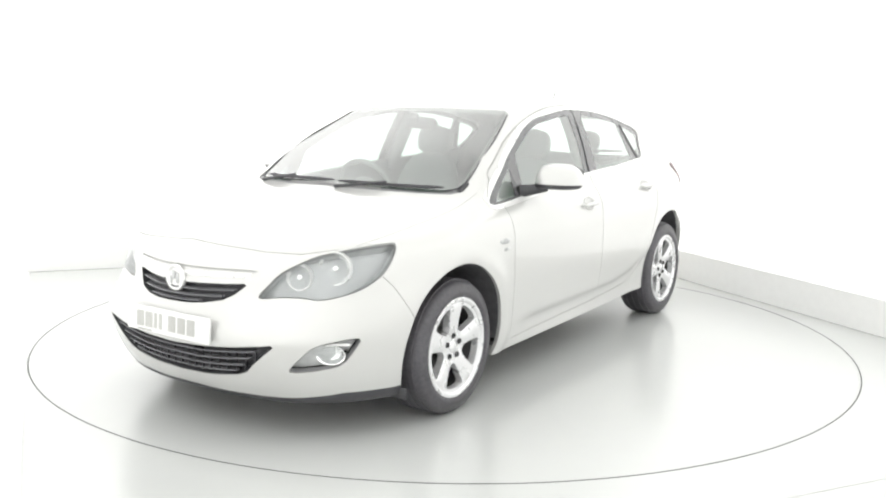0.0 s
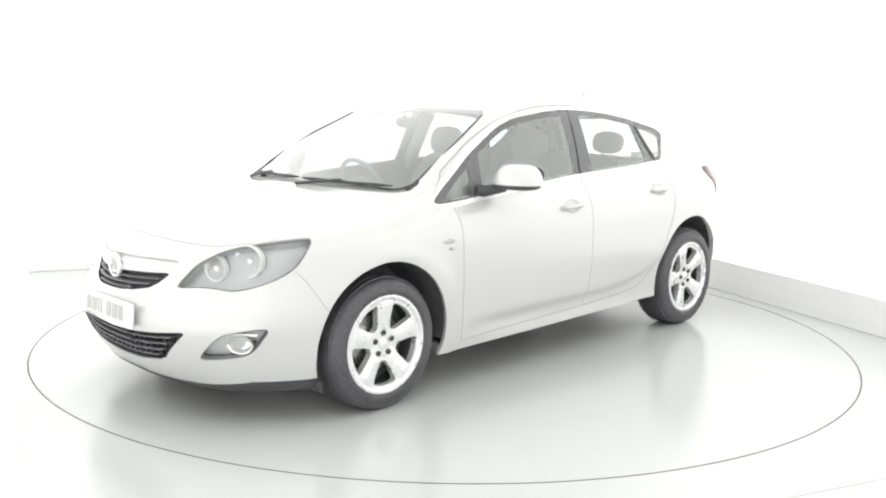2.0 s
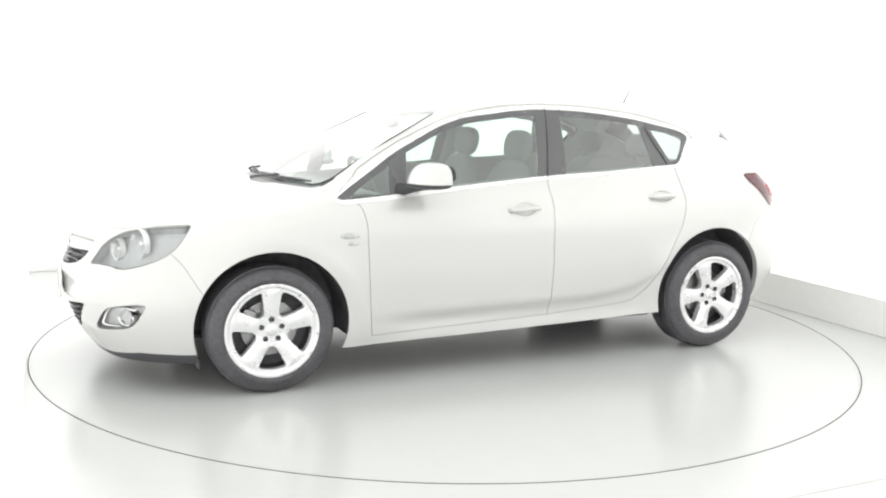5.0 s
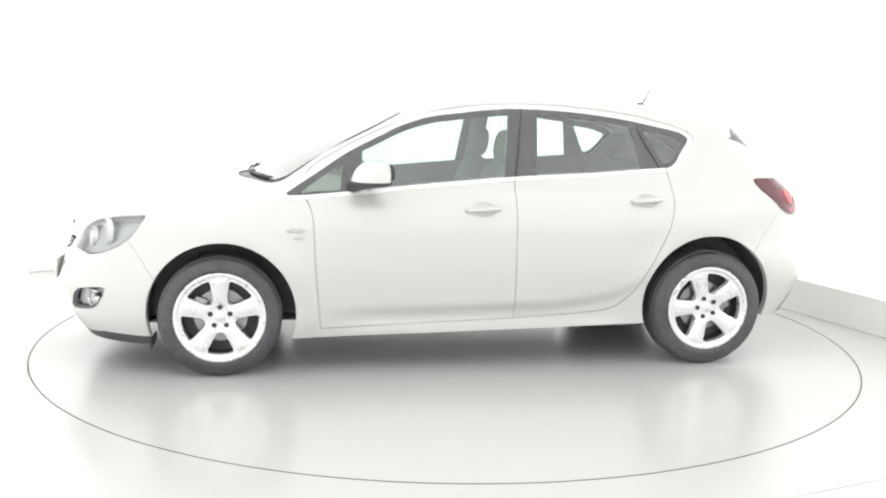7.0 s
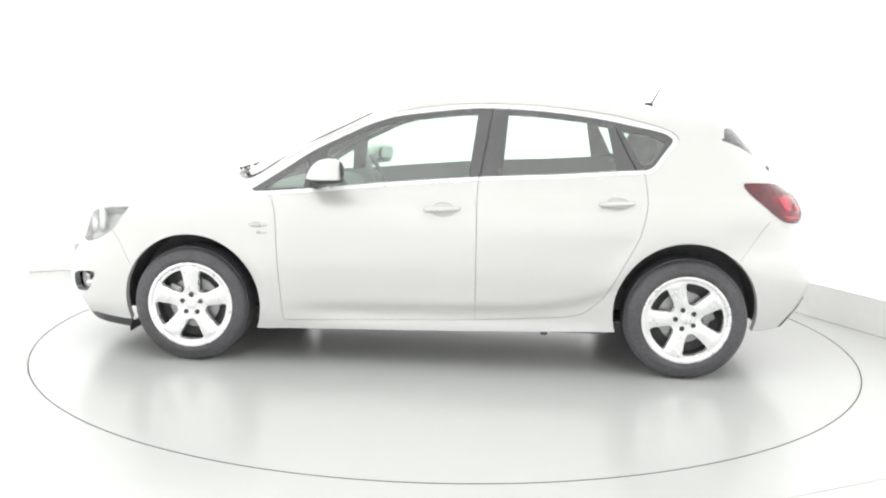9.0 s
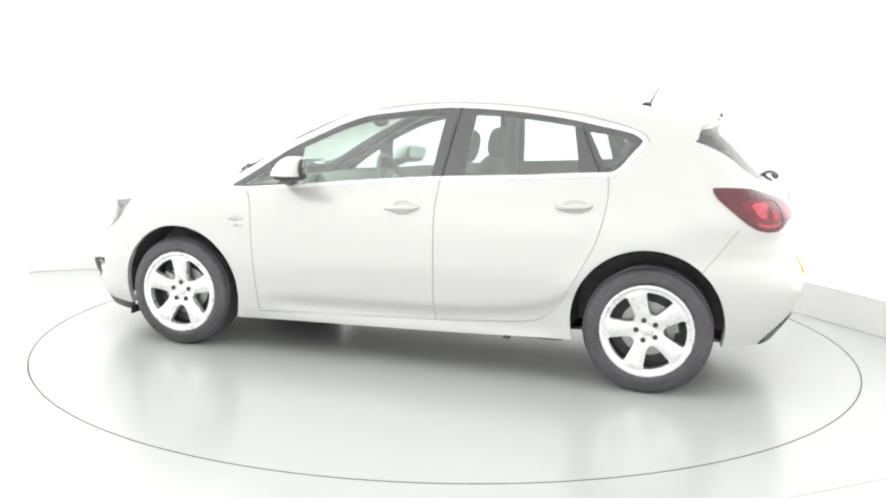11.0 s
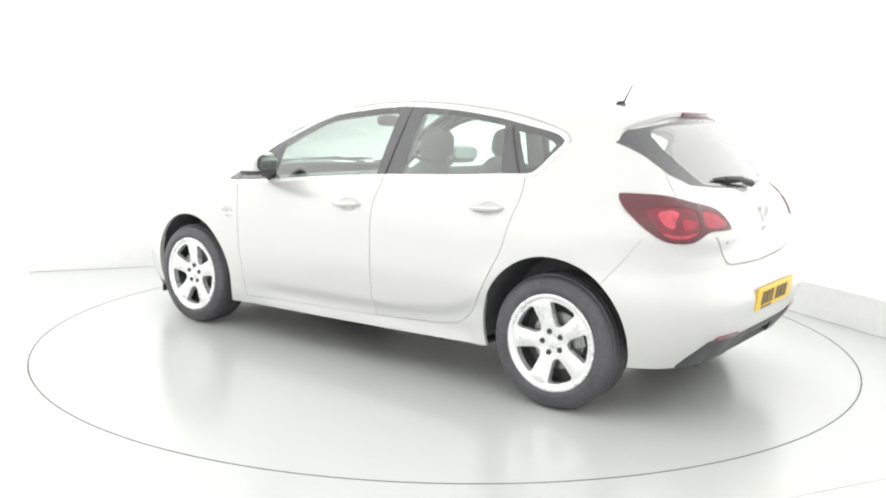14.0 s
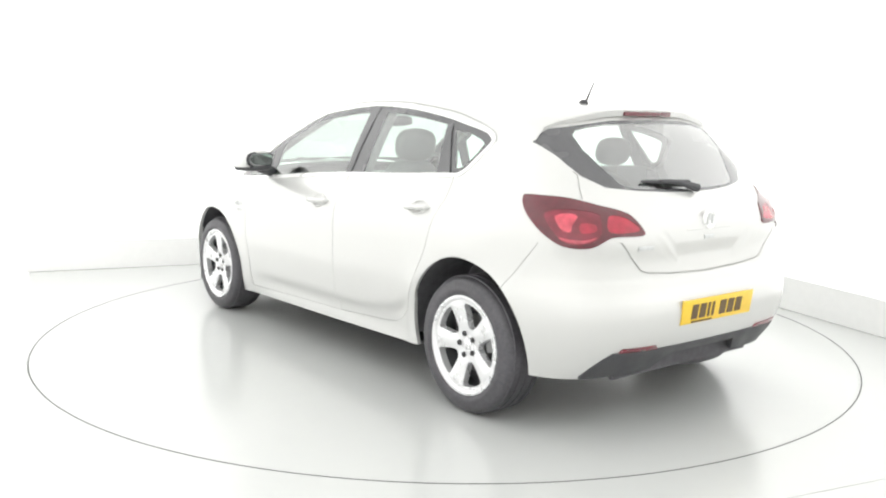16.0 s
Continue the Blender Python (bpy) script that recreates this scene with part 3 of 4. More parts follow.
def bezel(faces, far, out, into):
    """A narrow wall round the edge of some faces, from just outside the surface to a depth within."""
    bm = panel(None, faces, mirror=far, sink=-out, lip=out + into)
    keep = len(faces)
    bm.faces.ensure_lookup_table()
    mid = sum((v.co for v in bm.verts), Vector()) / len(bm.verts)
    bmesh.ops.delete(bm, geom=bm.faces[:keep], context="FACES")
    for v in bm.verts:
        d = (mid - v.co) * 0.022
        v.co += Vector((d.x, d.y if abs(v.co.y) > 1e-3 else 0, d.z * 2.2))
    return bm


# ---- the car, built round the middle between its axles ----
car = tagged(new("car"), "white five-door hatchback car parked on the turntable", "car")
shell_bm, PANELS = bodywork()


def lay(name, kind, mat, parent=car, label="", sink=0.0, lip=0.012):
    """A panel across both halves of the car."""
    return part(name, panel(shell_bm, PANELS[kind], both=True, sink=sink, lip=lip), mat, parent, label)


def pair(name, kind, mat, parents=None, label="", sink=0.0, lip=0.012):
    """A panel on either side of the car."""
    parents = parents or (car, car)
    return [part(name, panel(shell_bm, PANELS[kind], mirror=far, sink=sink, lip=lip), mat, parents[far], label) for far in (False, True)]


lay("body", "body", PAINT, car, "white painted roof, pillars, sills and rear quarters", lip=0.02)
bonnet = lay("bonnet", "bonnet", PAINT)
front_bumper = lay("front_bumper", "bumper_f", PAINT, car, "", 0, 0.03)
rear_bumper = lay("rear_bumper", "bumper_r", PAINT, car, "", 0, 0.03)
tailgate = lay("tailgate", "gate", PAINT)
lay("chin_spoiler", "lip", BLACK, front_bumper, "dark grey plastic chin spoiler")
lay("diffuser", "diffuser", BLACK, rear_bumper, "black plastic lower rear bumper", -0.004, 0.03)
pair("reflector", "reflector", RED, (rear_bumper, rear_bumper), "red strip reflector", -0.006)
lay("shut_line", "gap", SEAL, car, "dark grey panel gaps", 0.006, 0.0)
windscreen = lay("windscreen", "screen", SCREEN, car, "pale green tinted windscreen", 0.001, 0)
windscreen.visible_shadow = False
lay("scuttle", "cowl", BEZEL, car, "dark grey plastic scuttle panel below the windscreen", 0.006, 0.02)
rear_pane = lay("rear_window", "rear_pane", PRIVACY, tailgate, "tinted rear window", 0.001, 0)
rear_pane.visible_shadow = False
lay("rear_window_border", "rear_frame", GLOSS, tailgate, "dark glass border of the rear window")
pair("wing", "wing", PAINT, None, "", 0, 0.02)
front_doors = pair("front_door", "door_f", PAINT, None, "", 0, 0.02)
rear_doors = pair("rear_door", "door_r", PAINT, None, "", 0, 0.02)
for kind, doors, frame_kind in (("pane_f", front_doors, "frame_f"), ("pane_r", rear_doors, "frame_r"), ("pane_a", front_doors, None), ("pane_q", (car, car), "frame_q")):
    for ob in pair("window", kind, GLASS, doors, "pale green tinted side window", 0.003, 0):
        ob.visible_shadow = False
    if frame_kind:
        pair("window_frame", frame_kind, GLOSS, doors, "black window frame", 0.002)
pair("window_surround", "surround", SATIN, None, "bright trim strip round the side windows", -0.003)

# Black rods added to stand in for the dark gap lines on the pillars.
for s in (1, -1):
    for line in ([(-0.2235, 1.05), (-0.25, 1.20), (-0.268, 1.31), (-0.284, 1.418)], [(-1.062, 1.105), (-1.01, 1.20), (-0.965, 1.29), (-0.955, 1.325)]):
        tube = [Vector((x, s * (out_y(x, z) + 0.001), z)) for x, z in line]
        bm = bmesh.new()
        rows = [[bm.verts.new(p + Vector((0.0045 * math.cos(k * math.pi / 3), s * 0.003 * math.sin(k * math.pi / 3), 0))) for k in range(6)] for p in tube]
        for a, b in zip(rows, rows[1:]):
            for k in range(6):
                bm.faces.new([a[k], a[(k + 1) % 6], b[(k + 1) % 6], b[k]])
        bmesh.ops.recalc_face_normals(bm, faces=bm.faces[:])
        part("gap_line_rod", bm, BLACK, car, "thin black rod standing in for the gap line on the pillar")

# ---- lamps ----
for far in (0, 1):
    s = -1 if far else 1
    headlight = part("headlight", panel(shell_bm, PANELS["headlight"], mirror=far, sink=0.05, lip=0), HEAD_SILVER, car, "clear-lensed headlight with grey housing")
    lens = part("lens", panel(shell_bm, PANELS["headlight"], mirror=far, lip=0), CLEAR, headlight, "clear plastic lens")
    lens.visible_shadow = False
    part("bezel", bezel(PANELS["headlight"], far, -0.002, 0.016), BEZEL, headlight, "dark edge of the headlight")
    part("housing_wall", bezel(PANELS["headlight"], far, -0.016, 0.05), HEAD_SILVER, headlight)
    for u, z, r in ((-1.085, 0.702, 0.052), (-0.93, 0.735, 0.066)):
        best = min(PANELS["headlight"], key=lambda f: abs(f.calc_center_median().dot(NOSE_CORNER[0]) - u) + abs(f.calc_center_median().z - z))
        c = best.calc_center_median()
        m = Matrix.Translation((c.x - 0.052, s * (c.y - 0.026), c.z)) @ Matrix.Rotation(-math.pi / 2 + s * 0.35, 4, "Z")
        part("reflector_bowl", lathe(bmesh.new(), [(0, -0.03), (r * 0.5, -0.024), (r * 0.85, 0.0), (r, 0.026), (r * 1.08, 0.028), (r * 1.1, 0.0)], 28, "y", m), SATIN, headlight, "bright reflector bowl")
        part("bulb", lathe(bmesh.new(), [(0, 0.02), (0.012, 0.017), (0.016, 0.005), (0.014, -0.025)], 16, "y", m), CHROME, headlight, "bulb with a white cap")
    fog = part("fog_lamp", panel(shell_bm, PANELS["fog"], mirror=far, sink=0.045, lip=0), LAMP_GREY, car, "fog lamp in a dark recess of the front bumper")
    part("bezel", bezel(PANELS["fog"], far, -0.002, 0.03), BEZEL, fog, "dark edge of the fog lamp")
    best = min(PANELS["fog"], key=lambda f: (f.calc_center_median() - Vector((2.03, 0.665, 0.392))).length)
    c = best.calc_center_median()
    m = Matrix.Translation((c.x - 0.035, s * (c.y - 0.02), c.z - 0.003)) @ Matrix.Rotation(-math.pi / 2 + s * 0.5, 4, "Z")
    part("reflector_bowl", lathe(bmesh.new(), [(0, -0.02), (0.03, -0.012), (0.044, 0.01), (0.05, 0.012), (0.052, -0.02)], 28, "y", m @ Matrix.Diagonal((1.25, 1, 0.85, 1))), CHROME, fog, "bright fog lamp bowl")
    part("lens", lathe(bmesh.new(), [(0, 0.018), (0.03, 0.016), (0.046, 0.010)], 28, "y", m @ Matrix.Diagonal((1.25, 1, 0.85, 1))), CLEAR, fog, "clear fog lamp lens")
    bm = bmesh.new()
    box(bm, (-0.085, 0.0, 0.042), (0.06, 0.018, 0.052), 0.004, m)
    part("blade", bm, SATIN, fog, "bright blade across the fog lamp")
    tail_lamp = part("tail_lamp", panel(shell_bm, PANELS["tail_dark"], mirror=far, sink=-0.006, lip=0.03), RED_DARK, car, "red tail lamp wrapped round the corner")
    part("brake_lens", panel(shell_bm, PANELS["tail_red"], mirror=far, sink=-0.004, lip=0.02), RED, tail_lamp, "red brake lens")
    # The core's pale pink is a highlight put into the lens colour.
    part("lamp_core", panel(shell_bm, PANELS["tail_core"], mirror=far, sink=-0.007, lip=0.02), RED_PALE, tail_lamp, "lamp core with a pale pink highlight in its colour")
    part("lamp_spot", panel(shell_bm, PANELS["tail_spot"], mirror=far, sink=-0.007, lip=0.02), RED_BRIGHT, tail_lamp, "bright red lamp spot")
    part("lower_lens", panel(shell_bm, PANELS["tail_low"], mirror=far, sink=-0.006, lip=0.02), RED_PALE, tail_lamp, "pale lower strip of the lamp")
    part("inner_lens", panel(shell_bm, PANELS["tail_in"], mirror=far, sink=-0.005, lip=0.02), RED_BRIGHT, tail_lamp, "bright red inner lens")

# ---- grilles, badges and plates ----
def nose_bar(bm, ya, yb, za, zb, tall, deep, proud, s=1, n=24):
    """A bar that follows the curve of the nose or the tail."""
    rows = []
    for i in range(n + 1):
        y = ya + (yb - ya) * i / n
        z = za + (zb - za) * abs(y / max(abs(ya), abs(yb), 1e-6)) ** 2
        x = out_x(abs(y), z, s) + s * proud
        rows.append([bm.verts.new((x + s * dx, y, z + dz)) for dx, dz in ((-deep, -tall / 2), (-0.2 * deep, -tall / 2), (0, -tall / 4), (0, tall / 4), (-0.2 * deep, tall / 2), (-deep, tall / 2))])
    for a, b in zip(rows, rows[1:]):
        for k in range(6):
            bm.faces.new([a[k], a[(k + 1) % 6], b[(k + 1) % 6], b[k]])
    bm.faces.new(rows[0]), bm.faces.new(rows[-1])
    bmesh.ops.recalc_face_normals(bm, faces=bm.faces[:])
    return bm


grille = part("upper_grille", panel(shell_bm, PANELS["up_grille"], both=True, sink=0.04, lip=0), BLACK, front_bumper, "black upper grille")
for far in (0, 1):
    part("grille_edge", bezel(PANELS["up_grille"], far, -0.001, 0.04), BLACK, grille)
for z, e, half in ((0.660, 0.668, 0.305), (0.635, 0.641, 0.285), (0.610, 0.614, 0.24), (0.588, 0.591, 0.15)):
    part("slat", nose_bar(bmesh.new(), -half, half, z, e, 0.008, 0.02, -0.004), GRILLE, grille)
lower = part("lower_grille", panel(shell_bm, PANELS["low_grille"], both=True, sink=0.045, lip=0), BLACK, front_bumper, "black lower grille")
for far in (0, 1):
    part("grille_edge", bezel(PANELS["low_grille"], far, -0.001, 0.045), BLACK, lower)
for z, e, half in ((0.378, 0.408, 0.435), (0.347, 0.374, 0.40), (0.317, 0.341, 0.365), (0.289, 0.309, 0.32)):
    part("slat", nose_bar(bmesh.new(), -half, half, z, e, 0.009, 0.025, -0.006), GRILLE, lower)
for i in range(-9, 10):
    y = i * 0.045
    bm = bmesh.new()
    z0, z1 = 0.262 + 0.22 * y * y, 0.395 + 0.15 * y * y
    x = out_x(abs(y), 0.33) - 0.022
    box(bm, (x - 0.012, y - 0.002, z0 + 0.02), (x, y + 0.002, z1 - 0.01), 0.0)
    part("upright", bm, BLACK, lower)
part("grille_strip", nose_bar(bmesh.new(), -0.345, 0.345, 0.699, 0.703, 0.022, 0.02, 0.006), SATIN, front_bumper, "bright strip over the grille")
badge = part("badge", lathe(bmesh.new(), [(0, 0.012), (0.030, 0.012), (0.040, 0.006), (0.042, 0.008), (0.050, 0.016), (0.056, 0.012), (0.058, 0.0)], 40, "y",
             Matrix.Translation((out_x(0.0, 0.672) - 0.002, 0, 0.672)) @ Matrix.Rotation(-math.pi / 2, 4, "Z")), SATIN, front_bumper, "round bright badge")
bm = bmesh.new()
for a, b in (((-0.028, 0.012, -0.02), (-0.012, 0.017, 0.026)), ((-0.008, 0.012, -0.004), (0.014, 0.017, 0.032)), ((0.014, 0.012, -0.026), (0.026, 0.017, 0.008))):
    box(bm, a, b, 0.003, Matrix.Translation((out_x(0.0, 0.672) - 0.001, 0, 0.672)) @ Matrix.Rotation(-math.pi / 2, 4, "Z"))
part("emblem", bm, LAMP_GREY, badge, "grey emblem shape")


def number_plate(x, z, s, mat, ink, tilt, label):
    """A plate with plain bars in place of its characters."""
    m = Matrix.Translation((x, 0, z)) @ Matrix.Rotation(math.pi / 2 if s > 0 else -math.pi / 2, 4, "Z") @ Matrix.Rotation(radians(tilt), 4, "X")
    bm = bmesh.new()
    box(bm, (-0.26, -0.006, -0.0555), (0.26, 0.006, 0.0555), 0.003, m)
    plate = part("number_plate", bm, mat, car, label)
    at = -0.196
    for i, w in enumerate((0.044, 0.044, 0.018, 0.018, 0.046, 0.046, 0.046)):
        at += 0.028 if i == 4 else 0.0
        bm = bmesh.new()
        box(bm, (at, -0.0085, -0.034), (at + w, -0.004, 0.034), 0.001, m)
        part("character_bar", bm, ink, plate, "", False)
        at += w + 0.013
    bm = bmesh.new()
    box(bm, (-0.19, -0.0085, -0.0515), (-0.04 if s < 0 else -0.1, -0.004, -0.044), 0.0, m)
    part("maker_line", bm, ink, plate, "", False)
    return plate


number_plate(out_x(0.0, 0.48) + 0.009, 0.480, 1, PLATE, INK_GREY, -3, "white number plate with pale grey bars")
number_plate(out_x(0.26, 0.545, -1) - 0.001, 0.546, -1, YELLOW, INK, 8, "yellow number plate with dark brown bars")
m = Matrix.Translation((out_x(0.0, 0.94, -1) + 0.002, 0, 0.94)) @ Matrix.Rotation(math.pi / 2, 4, "Z")
badge = part("badge", lathe(bmesh.new(), [(0, 0.010), (0.034, 0.010), (0.038, 0.014), (0.045, 0.012), (0.047, 0.0)], 40, "y", m), SATIN, tailgate, "round bright badge")
bm = bmesh.new()
for a, b in (((-0.024, 0.010, -0.02), (-0.010, 0.014, 0.024)), ((-0.006, 0.010, -0.004), (0.012, 0.014, 0.028)), ((0.012, 0.010, -0.024), (0.022, 0.014, 0.008))):
    box(bm, a, b, 0.002, m)
part("emblem", bm, LAMP_GREY, badge, "grey emblem shape")
for y, z, half in ((0.0, 0.862, 0.035), (0.43, 0.838, 0.045)):
    part("model_bar", nose_bar(bmesh.new(), y - half, y + half, z, z, 0.018, 0.006, 0.003, -1, 4), LAMP_GREY, tailgate, "grey plain lettering bar")
part("gate_handle", nose_bar(bmesh.new(), -0.16, 0.16, 0.90, 0.90, 0.012, 0.01, 0.0, -1, 8), PAINT, tailgate)

# ---- roof spoiler, aerial, wipers ----
bm = bmesh.new()
rows = []
for i in range(29):
    y = -0.632 + 1.264 * i / 28
    k = 1 - (abs(y) / 0.65) ** 4
    glass = float(np.interp(abs(y), [0.0, 0.26, 0.425, 0.572, 0.612, 0.632], [1.381, 1.374, 1.354, 1.334, 1.304, 1.276]))
    x0, x1 = -1.36 - 0.06 * (abs(y) / 0.632) ** 2, out_x(abs(y), glass, -1)
    za, zb = out_z(x0, abs(y)), glass + 0.008 + 0.043 * k
    row = [(x0, za + 0.001), ((x0 + x1) / 2, (za + zb) / 2 + 0.004 + 0.006 * k), (x1 + 0.012, zb + 0.002), (x1, zb - 0.006), (x1 + 0.012, zb - 0.024 * k - 0.01), (x1 + 0.03 + 0.06 * k, zb - 0.045 * k - 0.012), (x0 - 0.02, za - 0.03)]
    rows.append([bm.verts.new((x, y, z)) for x, z in row])
for a, b in zip(rows, rows[1:]):
    for k in range(7):
        bm.faces.new([a[k], a[(k + 1) % 7], b[(k + 1) % 7], b[k]])
bm.faces.new(rows[0]), bm.faces.new(rows[-1])
bmesh.ops.recalc_face_normals(bm, faces=bm.faces[:])
spoiler = part("roof_spoiler", bm, PAINT, tailgate, "white roof spoiler")
bm = bmesh.new()
box(bm, (-1.642, -0.17, 1.394), (-1.60, 0.17, 1.416), 0.004)
part("brake_light", bm, RED_DARK, spoiler, "dark red high brake light")
bm = bmesh.new()
lathe(bm, [(0, 0.024), (0.010, 0.022), (0.018, 0.012), (0.024, 0.0), (0.024, -0.012)], 20, "z", Matrix.Translation((-1.215, 0, out_z(-1.215, 0.0))) @ Matrix.Diagonal((1.4, 0.8, 0.8, 1)))
lathe(bm, [(0.006, 0.0), (0.005, 0.05), (0.0035, 0.105), (0, 0.108)], 10, "z", Matrix.Translation((-1.235, 0, out_z(-1.215, 0.0) + 0.012)) @ Matrix.Rotation(radians(-27), 4, "Y"))
part("aerial", bm, BLACK, car, "short black roof aerial")


def rod(bm, pts, r, n=8):
    """A round rod through the points."""
    rows = []
    for i, p in enumerate(pts):
        t = (Vector(pts[min(i + 1, len(pts) - 1)]) - Vector(pts[max(i - 1, 0)])).normalized()
        u = t.orthogonal().normalized() if abs(t.z) > 0.95 else t.cross(Vector((0, 0, 1))).normalized()
        v = t.cross(u)
        rr = r[i] if isinstance(r, (list, tuple)) else r
        rows.append([bm.verts.new(Vector(p) + (u * math.cos(2 * math.pi * k / n) + v * math.sin(2 * math.pi * k / n)) * rr) for k in range(n)])
    for a, b in zip(rows, rows[1:]):
        for k in range(n):
            bm.faces.new([a[k], a[(k + 1) % n], b[(k + 1) % n], b[k]])
    bm.faces.new(rows[0]), bm.faces.new(rows[-1])
    bmesh.ops.recalc_face_normals(bm, faces=bm.faces[:])
    return bm


def on_screen(x, y, up=0.0):
    return (x, y, out_z(x, abs(y)) + up)


for y0, y1, xa in ((0.05, 0.60, 1.245), (-0.585, 0.02, 1.24)):
    sweep = [(y0 + 0.02, 0.035, 0.008), (y0 + 0.15, 0.02, 0.022), ((y0 + y1) / 2, -0.02, 0.024)]
    wiper = part("wiper", rod(bmesh.new(), [on_screen(xa + dx - 0.42 * y * y, y, up) for y, dx, up in sweep], 0.008), BLACK, car, "black windscreen wiper")
    part("blade", rod(bmesh.new(), [on_screen(xa - 0.02 - 0.42 * (y0 + (y1 - y0) * k / 8) ** 2, y0 + (y1 - y0) * k / 8, 0.012) for k in range(9)], [0.004] + [0.009] * 7 + [0.004]), BLACK, wiper)
wiper = part("wiper", rod(bmesh.new(), [(out_x(0, 1.06, -1) - 0.02, -0.01, 1.075), (out_x(0.1, 1.095, -1) - 0.03, 0.10, 1.103), (out_x(0.2, 1.105, -1) - 0.022, 0.20, 1.108)], [0.02, 0.012, 0.008]), BLACK, tailgate, "black rear wiper")
part("blade", rod(bmesh.new(), [(out_x(abs(y), 1.100 + 0.03 * y, -1) - 0.014, y, 1.100 + 0.03 * y) for y in (0.0, 0.08, 0.16, 0.24, 0.30)], [0.01, 0.011, 0.011, 0.009, 0.005]), BLACK, wiper)


# ---- mirrors, handles, side lamps ----
def blob(bm, size, m, power=2.6, n=20):
    """A rounded block."""
    rows = []
    f = lambda c: math.copysign(abs(c) ** (2 / power), c)
    for i in range(n + 1):
        a = -math.pi / 2 + math.pi * i / n
        row = []
        for k in range(2 * n):
            b = math.pi * k / n
            row.append(bm.verts.new(m @ Vector((size[0] * f(math.cos(a)) * f(math.cos(b)), size[1] * f(math.cos(a)) * f(math.sin(b)), size[2] * f(math.sin(a))))))
            if i in (0, n):
                break
        rows.append(row)
    for a, b in zip(rows, rows[1:]):
        for k in range(2 * n):
            q = list(dict.fromkeys([a[k % len(a)], a[(k + 1) % (2 * n) % len(a)], b[(k + 1) % (2 * n) % len(b)], b[k % len(b)]]))
            if len(q) > 2:
                bm.faces.new(q)
    bmesh.ops.recalc_face_normals(bm, faces=bm.faces[:])
    return bm


for far, door in enumerate(front_doors):
    s = -1 if far else 1
    flip = Matrix.Diagonal((1, s, 1, 1))
    m = flip @ Matrix.Translation((0.557, 0.978, 1.040)) @ Matrix.Rotation(radians(20), 4, "Z")
    bm = bmesh.new()
    rows = []
    for i in range(15):
        a = math.pi / 2 * i / 14
        row = []
        for k in range(32):
            b = 2 * math.pi * k / 32
            cx, cy = math.cos(b), math.sin(b)
            front = 0.115 if cx > 0 else 0.058
            wide = 0.130 if cy > 0 else 0.125
            r = math.cos(a) ** 0.6
            row.append(bm.verts.new(m @ Vector((front * math.copysign(abs(cx) ** 0.85, cx) * r - 0.03 * math.sin(a), wide * math.copysign(abs(cy) ** 0.8, cy) * r - 0.012 * math.sin(a), 0.102 * math.sin(a)))))
            if i == 14:
                break
        rows.append(row)
    for a, b in zip(rows, rows[1:]):
        for k in range(32):
            qd = list(dict.fromkeys([a[k], a[(k + 1) % 32], b[(k + 1) % len(b)], b[k % len(b)]]))
            bm.faces.new(qd)
    bm.faces.new(rows[0][::-1])
    bmesh.ops.recalc_face_normals(bm, faces=bm.faces[:])
    mirror = part("door_mirror", bm, PAINT, door, "white door mirror")
    bm = blob(bmesh.new(), (0.092, 0.122, 0.022), flip @ Matrix.Translation((0.570, 0.975, 1.032)) @ Matrix.Rotation(radians(20), 4, "Z"), 2.4)
    part("mirror_base", bm, BLACK, mirror, "black lower edge of the mirror")
    bm = blob(bmesh.new(), (0.012, 0.112, 0.048), flip @ Matrix.Translation((0.506, 0.963, 1.083)) @ Matrix.Rotation(radians(20), 4, "Z"), 3.0)
    part("mirror_back", bm, BLACK, mirror, "black rim round the mirror glass with a dark reflection in its colour")
    bm = blob(bmesh.new(), (0.006, 0.098, 0.040), flip @ Matrix.Translation((0.496, 0.959, 1.083)) @ Matrix.Rotation(radians(20), 4, "Z"), 3.0)
    part("mirror_glass", bm, MIRROR, mirror, "mirror glass with a dark reflection in its colour")
    bm = rod(bmesh.new(), [flip @ Vector(p) for p in ((0.66, 0.80, 0.995), (0.63, 0.86, 1.005), (0.59, 0.92, 1.022))], [0.035, 0.026, 0.024], 12)
    part("mirror_arm", bm, BLACK, mirror, "black mirror arm")
    for dr, xa, xb, za, zb in ((front_doors, 0.062, -0.128, 0.880, 0.890), (rear_doors, -0.86, -1.04, 0.930, 0.940)):
        ya, yb = out_y(xa, za), out_y(xb, zb)
        pts = [flip @ Vector(p) for p in ((xa, ya - 0.006, za), (xa - 0.02, ya + 0.022, za + 0.001), ((xa + xb) / 2, (ya + yb) / 2 + 0.030, (za + zb) / 2), (xb + 0.02, yb + 0.022, zb - 0.001), (xb, yb - 0.006, zb))]
        hd = part("door_handle", rod(bmesh.new(), smooth_line(pts, 4), [0.008] * 3 + [0.0125] * 11 + [0.008] * 3, 12), PAINT, dr[far], "white door handle")
        xm, zm = (xa + xb) / 2, (za + zb) / 2
        lean_in = math.atan2(out_y(xm, zm - 0.03) - out_y(xm, zm + 0.03), 0.06)
        bm = lathe(bmesh.new(), [(0.78, 0.0015), (0.90, 0.0035), (0.97, 0.004), (1.04, -0.001)], 36, "y", flip @ Matrix.Translation((xm - 0.005, out_y(xm, zm), zm)) @ Matrix.Rotation(lean_in, 4, "X") @ Matrix.Diagonal((0.066, 1, 0.040, 1)))
        part("handle_cup", bm, PAINT, hd, "raised rim of the cup behind the handle")
    x, z = 0.955, 0.775
